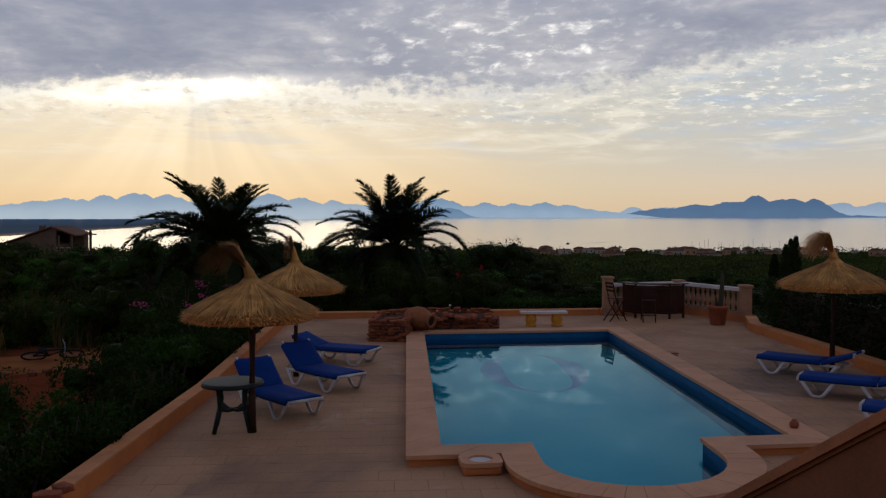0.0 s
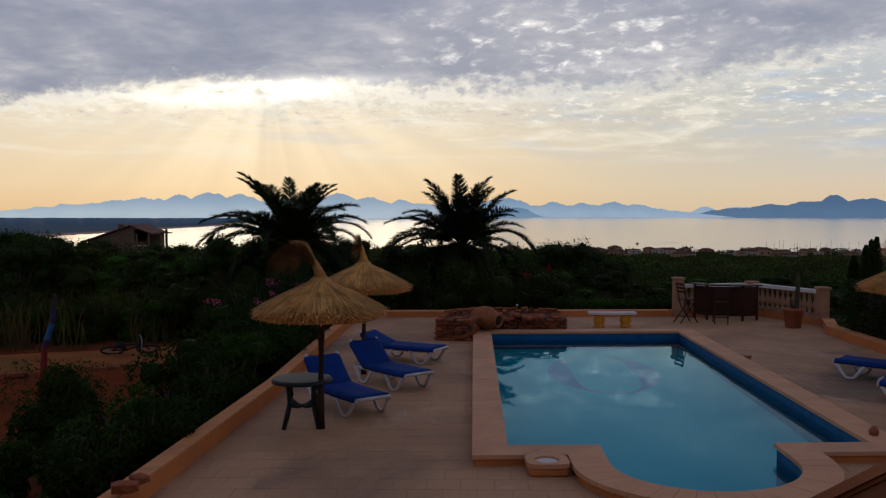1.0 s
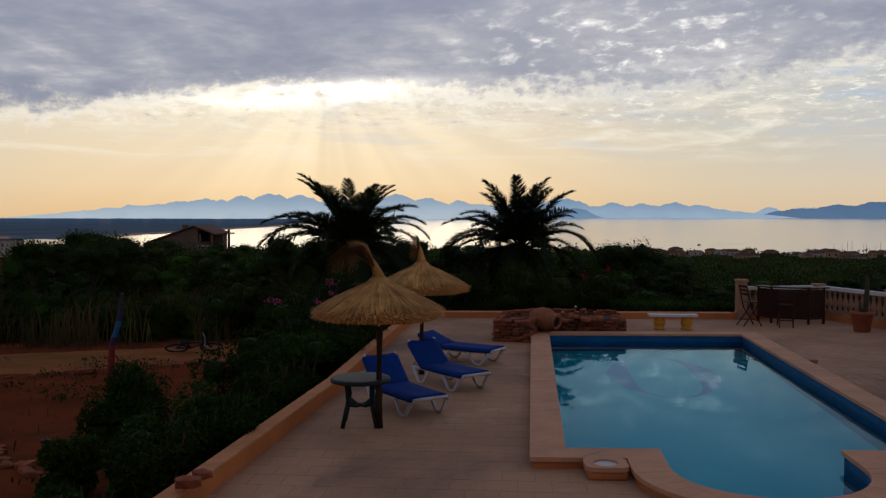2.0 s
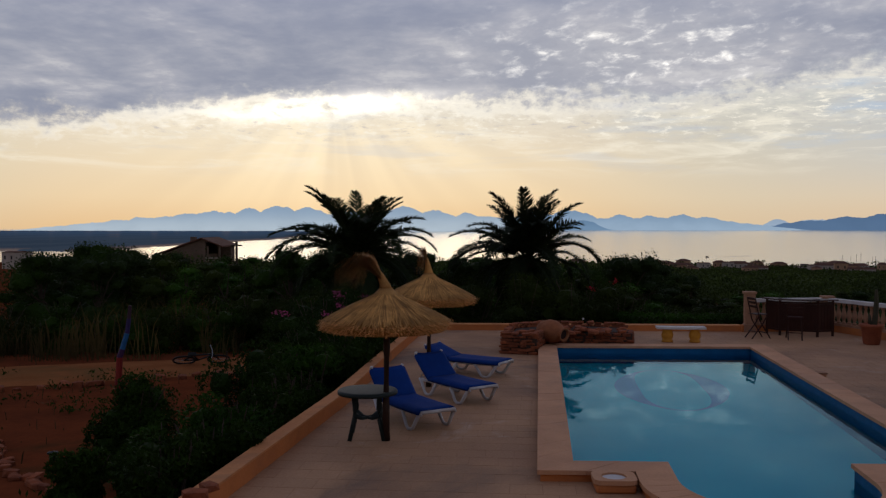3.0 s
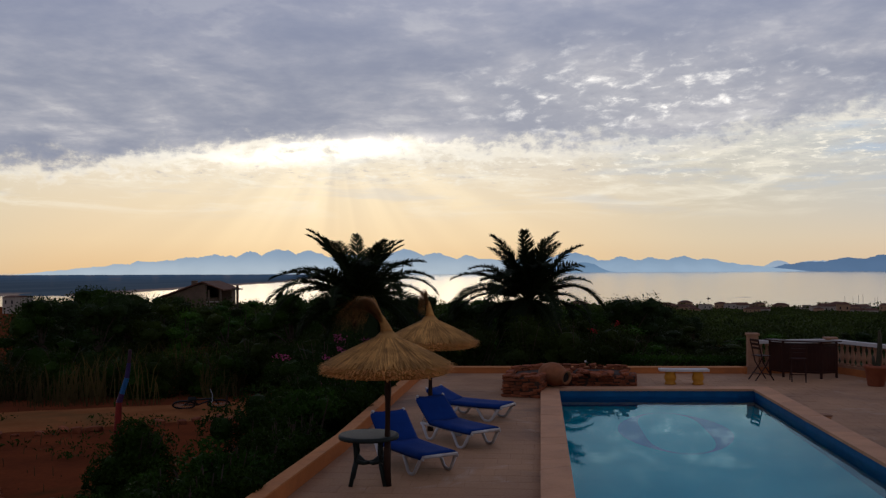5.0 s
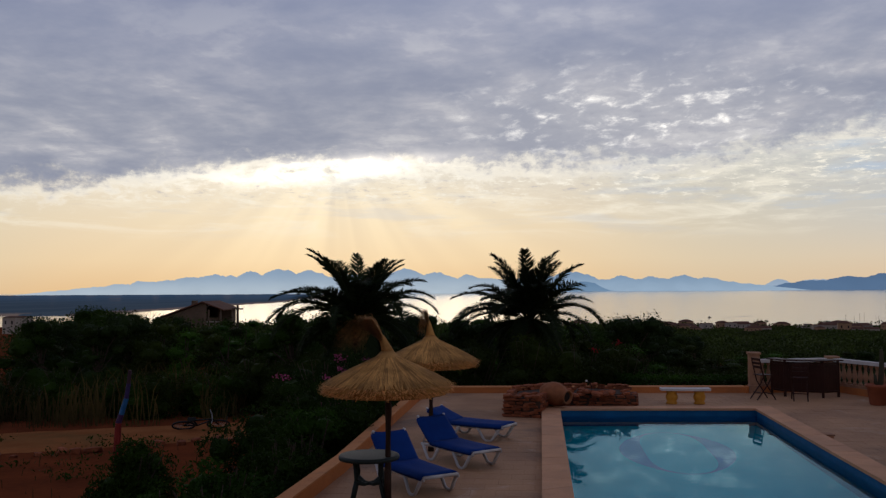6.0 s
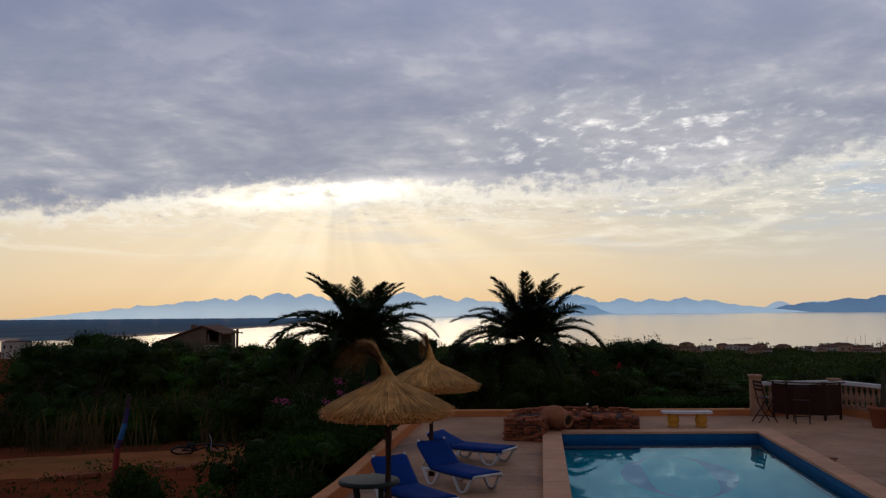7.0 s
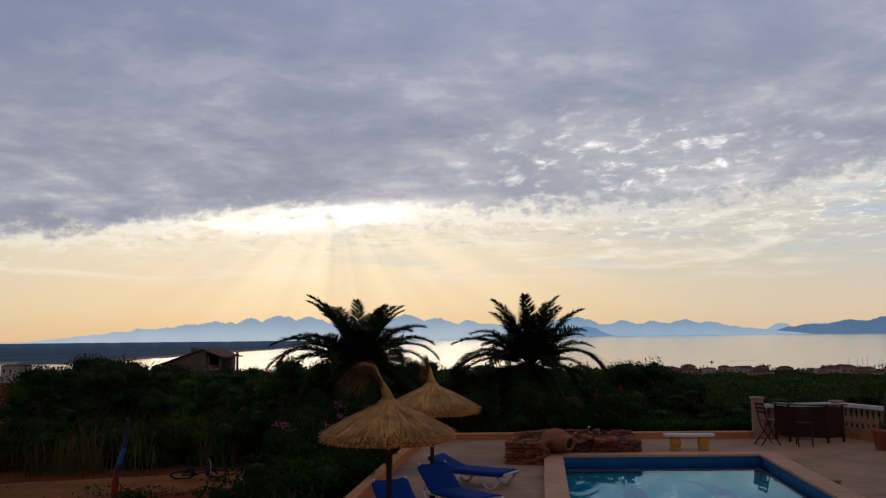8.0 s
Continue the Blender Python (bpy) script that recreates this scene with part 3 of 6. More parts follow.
def pool_outline(off, seg=20):
    """The pool's edge, off metres outside the water, from the far left corner round by the near side."""
    o = off
    pts = [(-o, PL + o), (-o, -o), (RC - RR - o, -o), (RC - RR - o, -RS)]
    for i in range(1, seg):
        a = math.pi + math.pi * i / seg
        pts.append((RC + (RR + o) * math.cos(a), -RS + (RR + o) * math.sin(a)))
    pts += [(RC + RR + o, -RS), (RC + RR + o, -o), (PW + o, -o), (PW + o, PL + o)]
    return pts


COP, WATER = 0.15, -0.05
inner, outer = pool_outline(0.0), pool_outline(0.43)


def build_pool():
    pool = thing("swimming_pool", Matrix(), "blue tiled swimming pool with a rounded step end", "pool")
    bm = bmesh.new()
    lo = [bm.verts.new((*pool_xy(u, v), -1.5)) for u, v in inner]
    hi = [bm.verts.new((*pool_xy(u, v), COP - 0.055)) for u, v in inner]
    for i in range(len(inner)):
        j = (i + 1) % len(inner)
        bm.faces.new((lo[i], lo[j], hi[j], hi[i]))
    part("basin_wall", bm, M_BLUEWALL, pool)
    bm = bmesh.new()
    bm.faces.new([bm.verts.new((*pool_xy(u, v), -1.5)) for u, v in inner])
    part("basin_floor", bm, M_POOLFLOOR, pool)
    bm = bmesh.new()
    bm.faces.new([bm.verts.new((*pool_xy(u, v), WATER)) for u, v in inner])
    w = part("water", bm, M_WATER, pool, "still clear pool water mirroring the clouds")
    w.visible_shadow = False
    # steps in the round end
    for i, (r, z) in enumerate(((RR, -0.42), (RR - 0.32, -0.72))):
        arc = [(RC + r * math.cos(math.pi + math.pi * t / 16), -RS - 0.02 + r * math.sin(math.pi + math.pi * t / 16)) for t in range(17)]
        arc2 = [(RC + (r - 0.32) * math.cos(math.pi + math.pi * t / 16), -RS - 0.02 + (r - 0.32) * math.sin(math.pi + math.pi * t / 16)) for t in range(16, -1, -1)]
        bm = prism(bmesh.new(), [pool_xy(*p) for p in arc + arc2], -1.49, z)
        part("step", bm, M_POOLFLOOR, pool)
    # mosaic ring on the floor: two thick arcs joined by thin ones
    bm = bmesh.new()
    cu, cv, ru, rv = 2.45, 7.9, 0.95, 2.2
    k = 48
    rings = []
    for i in range(k):
        a = 2 * math.pi * i / k
        w_ = 0.02 + 0.24 * abs(math.cos(a)) ** 3
        rings.append([(*pool_xy(cu + (ru + s * w_) * math.cos(a), cv + (rv + s * w_) * math.sin(a)), -1.492) for s in (-1, 1)])
    vs = [[bm.verts.new(p) for p in r] for r in rings]
    for a, b in zip(vs, vs[1:] + vs[:1]):
        bm.faces.new((a[0], a[1], b[1], b[0]))
    part("mosaic_ring", bm, M_PURPLE, pool, "purple oval mosaic on the pool floor")
    return pool


pool = build_pool()


def build_terrace():
    """Paving bed with the pool cut out, as strips round it, and a slab below."""
    t = thing("floor_terrace", Matrix(), "worn terracotta tiled pool terrace", "terrace", kind="structure")
    ol = [pool_xy(u, v) for u, v in pool_outline(0.30)]
    edge = [(-4.06, 0.62), (-4.08, 10.0), (-4.09, 15.1), (-4.40, 21.0), (-4.56, 25.4), (-4.6, 26.44), (4.95, 27.54), (7.6, 28.1), (9.1, 25.6), (8.38, 23.7), (8.68, 17.1), (9.38, 6.0), (9.73, 0.62)]
    bm = bmesh.new()
    ev = [bm.verts.new((x, y, -0.0035)) for x, y in edge]
    pv = [bm.verts.new((x, y, -0.0035)) for x, y in ol]
    es = [bm.edges.new((a, b)) for vs in (ev, pv) for a, b in zip(vs, vs[1:] + vs[:1])]
    bmesh.ops.triangle_fill(bm, edges=es, use_beauty=True)
    part("bedding", bm, M_JOINT, t)
    return t


terrace = build_terrace()


# ---- things on the terrace ----
def parasol(name, x, y, scale, turn, label, curl=1.0, rim=1.95, rad=0.97):
    p = thing(name, pose(x, y, 0, 0, 0, turn), label, "parasol", "straw parasols")
    top = rim + 0.46 * scale
    bm = tube(bmesh.new(), [(0, 0, 0), (0, 0, 0.5), (0.01, 0, 1.4), (0, 0, top + 0.1)], [0.062, 0.056, 0.052, 0.045], 10)
    part("pole", bm, M_POLE, p, "dark brown wooden pole", True)
    rng = np.random.default_rng(int(turn) + 105)
    # solid thatch under the strands
    prof = [(rad * 0.94, rim - 0.045), (rad * 0.985, rim - 0.02), (rad * 0.72, rim + 0.17), (rad * 0.45, rim + 0.29), (rad * 0.22, rim + 0.40), (0.07, top + 0.08)]
    bm = bmesh.new()
    seg = 40
    outer_r, inner_r = [], []
    for r, z in prof:
        outer_r.append([(r * math.cos(2 * math.pi * i / seg), r * math.sin(2 * math.pi * i / seg), z) for i in range(seg)])
    rings = outer_r + [[(q[0] * 0.96, q[1] * 0.96, q[2] - 0.06) for q in r] for r in reversed(outer_r)]
    ring_loft(bm, rings, closed=True)
    can = part("canopy", bm, M_STRAW, p, "conical thatch of dry straw", True)
    # strands: long thin blades lying down the cone, ragged at the rim
    k = 3000
    verts, faces, fv, ff = [], [], [], []
    for i in range(k):
        a = rng.uniform(0, 2 * math.pi)
        r0 = rng.uniform(0.04, rad * 0.75)
        r1 = min(r0 + rng.uniform(0.25, 0.6), rad * rng.uniform(0.95, 1.01))
        lift = rng.uniform(0.0, 0.035)
        w = rng.uniform(0.004, 0.010)
        da = rng.normal(0, 0.05)

        def h(r):
            t = min(r / rad, 1.06)
            return rim + 0.02 + 0.46 * scale * (1 - t) ** 0.92 if t < 1 else rim + 0.02 - (t - 1) * 0.6
        b = len(verts)
        for r, aa, ww in ((r0, a, w), ((r0 + r1) / 2, a + da * 0.5, w), (r1, a + da, w * 0.5)):
            cx, cy = math.cos(aa), math.sin(aa)
            verts += [(r * cx - cy * ww, r * cy + cx * ww, h(r) + lift), (r * cx + cy * ww, r * cy - cx * ww, h(r) + lift)]
        faces += [(b, b + 1, b + 3, b + 2), (b + 2, b + 3, b + 5, b + 4)]
    raw("thatch", verts, faces, M_STRAW, can)
    for i in range(2600):
        a = rng.uniform(0, 2 * math.pi)
        r, z = rad * rng.uniform(0.90, 1.0), rim + rng.uniform(-0.075, 0.055)
        ln, dr = rng.uniform(0.035, 0.14), rng.uniform(0.6, 1.2)
        w = rng.uniform(0.004, 0.009)
        cx, cy = math.cos(a), math.sin(a)
        r2, z2 = r + ln * dr * 0.7, z - ln * (0.8 - dr * 0.7)
        b = len(fv)
        fv += [(r * cx - cy * w, r * cy + cx * w, z), (r * cx + cy * w, r * cy - cx * w, z), (r2 * cx + cy * w * 0.5, r2 * cy - cx * w * 0.5, z2), (r2 * cx - cy * w * 0.5, r2 * cy + cx * w * 0.5, z2)]
        ff.append((b, b + 1, b + 2, b + 3))
    raw("fringe", fv, ff, M_STRAW_EDGE, can, "ragged straw rim")
    # neck and bent tuft
    path = [Vector((0, 0, top + 0.02)), Vector((-0.025 * curl, 0, top + 0.13)), Vector((-0.07 * curl, 0, top + 0.24)), Vector((-0.14 * curl, 0, top + 0.35))]
    bm = tube(bmesh.new(), path, [0.105, 0.072, 0.052, 0.034], 10)
    neck = part("neck", bm, M_STRAW, p, "bound straw neck", True)
    tv, tf = [], []
    for i in range(520):
        s = rng.normal(0, 0.03 + 0.03 * curl)
        f, drop, hi = rng.uniform(0.45, 1.1), rng.uniform(0.35, 1.15), rng.uniform(0.6, 1.1)
        dz = rng.normal(0, 0.02)
        b = len(tv)
        for j in range(8):
            t = j / 7
            q = Vector((-curl * (0.04 + 0.62 * f * t), s * (0.25 + 2.2 * t), top + 0.18 + dz + 0.40 * hi * math.sin(min(2.3 * t, 1.57)) - (0.40 * drop * max(t - 0.45, 0) ** 1.4 * 2.2)))
            ww = 0.010 * (1 - 0.8 * t)
            tv += [q + Vector((0, ww, 0)), q - Vector((0, ww, 0))]
        tf += [(b + 2 * j, b + 2 * j + 1, b + 2 * j + 3, b + 2 * j + 2) for j in range(7)]
    raw("tuft", tv, tf, M_TUFT, neck, "loose drooping straw tuft")
    return p


parasol("straw_parasol", -2.79, 12.70, 1.0, 8, "straw thatched parasol on a dark pole beside the table", 1.12, 1.755, 0.96)
parasol("straw_parasol", -2.89, 17.1, 1.0, 6, "straw thatched parasol between the loungers and the kerb", 0.34, 1.745, 0.93)
parasol("straw_parasol", 7.76, 17.36, 1.0, 12, "straw thatched parasol beside the hedge", 0.95, 1.79, 1.03)


def lounger(name, x, y, turn, label, back=32, group="blue sun loungers"):
    """Foot end towards +x, head end towards -x; back: the rest's angle."""
    l = thing(name, pose(x, y, 0, 0, 0, turn), label, "sun lounger", group)
    L, W, Hs = 1.25, 0.31, 0.34
    ca, sa = math.cos(radians(back)), math.sin(radians(back))
    bl = 0.62
    hinge = (-0.28, Hs)
    for s in (-1, 1):
        bm = tube(bmesh.new(), [(-0.62, s * W, Hs - 0.07), (-0.3, s * W, Hs - 0.06), (0.4, s * W, Hs - 0.065), (L - 0.32, s * W, Hs - 0.045), (L - 0.25, s * W, Hs - 0.05)], [0.028, 0.03, 0.03, 0.03, 0.026], 8, 0.7)
        part("side_rail", bm, M_WHITE, l, "white resin rail", True)
    bm = tube(bmesh.new(), [(L - 0.27, -W, Hs - 0.02), (L - 0.25, 0, Hs - 0.015), (L - 0.27, W, Hs - 0.02)], 0.028, 8)
    part("foot_bar", bm, M_WHITE, l, "", True)
    for s in (-1, 1):
        bm = tube(bmesh.new(), [(hinge[0] - 0.03 * sa, s * W, hinge[1] - 0.035 * ca), (hinge[0] - bl * ca - 0.03 * sa, s * W, hinge[1] + bl * sa - 0.035 * ca)], [0.026, 0.024], 8, 0.7)
        tube(bm, [(hinge[0] - bl * ca * 0.98, s * W, hinge[1] + bl * sa * 0.98), (hinge[0] - bl * ca * 1.04, s * W * 0.9, hinge[1] + bl * sa * 1.04)], 0.03, 8)
        part("back_rail", bm, M_WHITE, l, "", True)
        # V shaped legs
        for cx in (0.66, -0.30):
            pts = [(cx + 0.27, s * (W + 0.005), Hs - 0.05), (cx + 0.10, s * (W + 0.02), 0.05), (cx + 0.045, s * (W + 0.025), 0.022), (cx - 0.045, s * (W + 0.025), 0.022), (cx - 0.10, s * (W + 0.02), 0.05), (cx - 0.27, s * (W + 0.005), Hs - 0.05)]
            bm = tube(bmesh.new(), pts, [0.036, 0.030, 0.027, 0.027, 0.030, 0.036], 8, 0.8)
            part("leg", bm, M_WHITE, l, "white V shaped leg", True)
    bm = tube(bmesh.new(), [(hinge[0] - bl * 0.55 * ca, -W * 0.8, hinge[1] + bl * 0.55 * sa - 0.03), (hinge[0] - bl * 0.55 * ca - 0.12, -W * 0.8, 0.29), (hinge[0] - bl * 0.55 * ca - 0.12, W * 0.8, 0.29), (hinge[0] - bl * 0.55 * ca, W * 0.8, hinge[1] + bl * 0.55 * sa - 0.03)], 0.013, 6)
    part("back_strut", bm, M_WHITE, l, "", True)
    # sling: seat and back sheets with thickness and a slight sag
    def sheet(p0, p1, nm, lab):
        rings = []
        for i in range(9):
            t = i / 8
            cx, cz = p0[0] + (p1[0] - p0[0]) * t, p0[1] + (p1[1] - p0[1]) * t
            row = []
            for yy, dz in ((-W - 0.034, -0.03), (-W * 0.9, 0.012), (-W * 0.4, 0.0), (W * 0.4, 0.0), (W * 0.9, 0.012), (W + 0.034, -0.03)):
                row.append((cx, yy, cz + 0.018 + dz - 0.008 * math.sin(math.pi * t)))
            low = [(q[0], q[1], q[2] - 0.045 if abs(q[1]) > W else q[2] - 0.03) for q in reversed(row)]
            rings.append(row + low)
        bm = ring_loft(bmesh.new(), rings)
        part(nm, bm, M_BLUE, l, lab, True)
    sheet((L - 0.29, Hs), (hinge[0] + 0.01, hinge[1]), "seat_sling", "royal blue fabric seat")
    sheet((hinge[0] - 0.005, hinge[1]), (hinge[0] - bl * 0.97 * ca, hinge[1] + bl * 0.97 * sa), "back_sling", "royal blue fabric backrest")
    return l


lounger("sun_lounger", -2.74, 14.12, -50, "white resin sun lounger with a blue sling, back raised", 44)
lounger("sun_lounger", -2.30, 16.18, -46, "white resin sun lounger with a blue sling, back raised", 40)
lounger("sun_lounger", -2.36, 18.80, -23, "white resin sun lounger with a blue sling, back slightly raised", 22)
lounger("sun_lounger", 7.26, 17.17, 140, "white resin sun lounger with a blue sling below the hedge", 18, "loungers by the hedge")
lounger("sun_lounger", 7.22, 15.01, 149, "white resin sun lounger with a blue sling below the hedge", 18, "loungers by the hedge")
lounger("sun_lounger", 7.17, 12.6, 149, "white resin sun lounger with a blue sling below the hedge", 18, "loungers by the hedge")


def plastic_table(x, y, turn):
    t = thing("garden_table", pose(x, y, 0, 0, 0, turn), "round dark green plastic garden table under the parasol", "table")
    bm = lathe(bmesh.new(), [(0.0, 0.685), (0.40, 0.685), (0.43, 0.665), (0.452, 0.665), (0.455, 0.70), (0.44, 0.722), (0.40, 0.726), (0.02, 0.722)], 36)
    part("tabletop", bm, M_GREENPLASTIC, t, "", True)
    for i in range(4):
        a = math.pi / 4 + i * math.pi / 2
        c, s = math.cos(a), math.sin(a)
        bm = tube(bmesh.new(), [(0.27 * c, 0.27 * s, 0.69), (0.25 * c, 0.25 * s, 0.45), (0.27 * c, 0.27 * s, 0.3), (0.36 * c, 0.36 * s, 0.0)], [0.045, 0.036, 0.036, 0.032], 8)
        part("leg", bm, M_GREENPLASTIC, t, "", True)
    for a in (math.pi / 4, -math.pi / 4):
        c, s = math.cos(a), math.sin(a)
        bm = tube(bmesh.new(), [(-0.26 * c, -0.26 * s, 0.36), (-0.1 * c, -0.1 * s, 0.30), (0.1 * c, 0.1 * s, 0.30), (0.26 * c, 0.26 * s, 0.36)], [0.04, 0.028, 0.028, 0.04], 8)
        part("brace", bm, M_GREENPLASTIC, t, "", True)


plastic_table(-3.11, 12.86, 10)


# ---- palms ----
def frond_mesh(seed, bend, length=3.0, dead=False):
    """A feather leaf along +x: a rachis that arches down and two rows of narrow leaflets."""
    rng = np.random.default_rng(seed)
    pts, ang, p = [], 0.0, Vector((0, 0, 0))
    k = 34
    for i in range(k + 1):
        pts.append(p.copy())
        ang -= radians(bend) / k * (0.35 + 1.3 * i / k)
        p += Vector((math.cos(ang), 0.03 * math.sin(seed + i * 0.2), math.sin(ang))) * (length / k)
    verts, faces = [], []
    for i in range(k):
        w0, w1 = 0.035 * (1 - i / k) + 0.006, 0.035 * (1 - (i + 1) / k) + 0.006
        b = len(verts)
        for q, w in ((pts[i], w0), (pts[i + 1], w1)):
            verts += [q + Vector((0, w, 0)), q + Vector((0, -w, 0)), q + Vector((0, 0, -w * 0.8))]
        faces += [(b, b + 1, b + 4, b + 3), (b + 1, b + 2, b + 5, b + 4), (b + 2, b, b + 3, b + 5)]
    for i in range(4, k):
        t = i / k
        d = (pts[i + 1] - pts[i]).normalized() if i < k else d
        upv = Vector((-d.z, 0, d.x))
        ln = 0.52 * math.sin(math.pi * min(0.12 + 0.86 * t, 1)) ** 0.6
        for side in (-1, 1):
            for rep in range(5):
                q = pts[i] + d * rng.uniform(0, length / k)
                dirv = (d * rng.uniform(0.6, 0.95) + Vector((0, side * rng.uniform(0.7, 1.0), 0)) + upv * rng.uniform(0.0, 0.6)).normalized()
                l_ = ln * rng.uniform(0.8, 1.1)
                tip = q + dirv * l_ + Vector((0, 0, -0.30 * l_ * rng.uniform(0.3, 1.2)))
                mid = q + dirv * l_ * 0.5
                w = 0.024 * d
                b = len(verts)
                verts += [q - w * 0.7, q + w * 0.7, mid + w, tip, mid - w]
                faces.append((b, b + 1, b + 2, b + 3, b + 4))
    me = bpy.data.meshes.new("frond")
    me.from_pydata([tuple(v) for v in verts], [], faces)
    me.materials.append(M_PALM)
    return me


FRONDS = {kind: [frond_mesh(s + 11 * j, b, ln) for s in range(2)] for j, (kind, b, ln) in enumerate((("up", 46, 3.05), ("mid", 74, 3.3), ("low", 100, 3.7), ("hang", 84, 3.2)))}


def palm(x, y, crown, size, seed, label):
    g = ground_z(x, y)
    p = thing("palm_tree", pose(x, y, g, 0, 0, 0), label, "palm tree", "garden palms")
    hgt = crown - g
    bm = bmesh.new()
    k = 26
    rings = []
    for i in range(k + 1):
        z = -0.2 + (hgt + 0.1) * i / k
        r = (0.34 - 0.05 * i / k) * (1.0 + 0.10 * (i % 2)) + (0.14 if i > k - 5 else 0) * (1 - abs(i - k + 2) / 3.5)
        rings.append([(r * math.cos(a + 0.2 * (i % 2)), r * math.sin(a + 0.2 * (i % 2)), z) for a in [2 * math.pi * j / 14 for j in range(14)]])
    ring_loft(bm, rings)
    part("trunk", bm, M_PALMTRUNK, p, "rough grey brown trunk with leaf scars")
    rng = np.random.default_rng(seed)
    n = 0
    for kind, count, e0, e1 in (("up", 11, 58, 84), ("mid", 12, 42, 60), ("low", 13, 20, 44), ("hang", 18, -50, 12)):
        for i in range(count):
            a = 360 * (i + rng.uniform(-0.35, 0.35)) / count + n * 17
            e = rng.uniform(e0, e1)
            f = new("frond", FRONDS[kind][int(rng.integers(0, 2))])
            f.parent = p
            s = size * rng.uniform(0.85, 1.1)
            f.matrix_basis = pose(0.1 * math.cos(radians(a)), 0.1 * math.sin(radians(a)), hgt, 0, -e, a) @ pose(0, 0, 0, rng.uniform(-25, 25)) @ Matrix.Diagonal((s, s, s, 1))
            n += 1
    return p


palm(-8.1, 32.0, 2.0, 1.0, 4, "broad feather palm, dark against the sea")
palm(-1.8, 33.0, 1.95, 0.92, 9, "feather palm with arching fronds, dark against the sea")


# ---- planting ----
def stems(bm, rng, count, spread, height):
    for i in range(count):
        a = rng.uniform(0, 2 * math.pi)
        s = rng.uniform(0.3, 1.0) * spread
        tube(bm, [(0.08 * math.cos(a), 0.08 * math.sin(a), -0.15), (0.4 * s * math.cos(a), 0.4 * s * math.sin(a), height * 0.45), (s * math.cos(a + 0.3), s * math.sin(a + 0.3), height * 0.85)], [0.03, 0.02, 0.008], 5)
    return bm


def shrub(x, y, r, top, mat, label, seed, leaf=0.062, count=10500, flowers=None, group="shrubs along the kerb"):
    """A bush from the ground at (x, y) to the height top, of uneven clumps of small leaves."""
    g = ground_z(x, y)
    h = top - g
    rng = np.random.default_rng(seed)
    s = thing("shrub", pose(x, y, g), label, "shrub", group)
    part("wood", stems(bmesh.new(), rng, 7, r * 0.7, h), M_BARK, s)
    blobs = []
    for i in range(14):
        a, q = rng.uniform(0, 2 * math.pi), r * rng.uniform(0.1, 0.8)
        rr = r * rng.uniform(0.36, 0.56)
        zz = h * rng.uniform(0.12, 0.95) - rr * 0.5 - 0.15 * (q / r) * h
        blobs.append((q * math.cos(a), q * math.sin(a), max(zz, rr * 0.6), rr, rr, rr * rng.uniform(0.7, 1.0)))
    bm = bmesh.new()
    for bx, by, bz, bxr, byr, bzr in blobs:
        for v_ in bmesh.ops.create_icosphere(bm, subdivisions=2, radius=1.0)["verts"]:
            q = 0.50 + 0.22 * noise.noise(v_.co * 2.7 + Vector((bx, by, bz + seed)))
            v_.co = Vector((bx + v_.co.x * bxr * q, by + v_.co.y * byr * q, bz + v_.co.z * bzr * q))
    part("inner_foliage", bm, mat, s)
    pts = clumps(rng, blobs, -(count // 14), 0.62, 0.18)
    leaves("foliage", pts, leaf, mat, s, "", 2.4, seed, 0.8)
    if flowers:
        fp = []
        for b in sorted(blobs, key=lambda q: -q[2])[:3 if flowers is M_PINK else 1]:
            for j in range(2):
                d = rng.normal(size=3)
                d[2] = abs(d[2]) + 0.4
                d /= np.linalg.norm(d)
                c = np.array(b[:3]) + d * np.array(b[3:]) * 1.05
                fp.append(c + rng.normal(size=(22, 3)) * np.array([0.075, 0.075, 0.04]))
        leaves("blossom", np.concatenate(fp), 0.06, flowers, s, "pink flower heads" if flowers is M_PINK else "red flower heads", 1.2, seed + 1)
    return s


rs = np.random.default_rng(21)
i = 0
# beside the kerb, low in front and taller further on
for yy in np.arange(8.2, 26.5, 1.05):
    t = (yy - 8) / 18
    r = 0.62 + 0.35 * t + rs.uniform(-0.06, 0.08)
    kx = -3.98 if yy < 15 else -3.98 - (yy - 15) * 0.05
    shrub(kx - 0.42 - r * 0.78, yy + rs.uniform(-0.2, 0.2), r, 0.50 + 0.85 * t + rs.uniform(-0.12, 0.16), M_SHRUB if i % 4 else M_SHRUB_B, "dense dark green garden shrub behind the kerb wall", 100 + i, leaf=0.075 + 0.02 * t)
    i += 1
for x, y, r, top, fl in ((-5.9, 15.6, 0.9, 0.75, None), (-6.2, 17.6, 1.0, 0.9, None), (-6.2, 19.8, 1.1, 1.05, None), (-6.4, 21.6, 1.2, 1.75, M_PINK), (-5.9, 22.4, 1.0, 1.75, M_PINK), (-7.3, 22.9, 1.1, 1.35, None), (-5.4, 20.4, 0.8, 0.75, M_PINK), (-7.2, 25.2, 1.2, 1.2, None), (-5.9, 25.8, 1.1, 1.3, None)):
    shrub(x, y, r, top, M_SHRUB, "oleander shrub with pink flowers" if fl else "tall dark green oleander shrub", 140 + i, 0.08, 10000, fl, "oleanders")
    i += 1
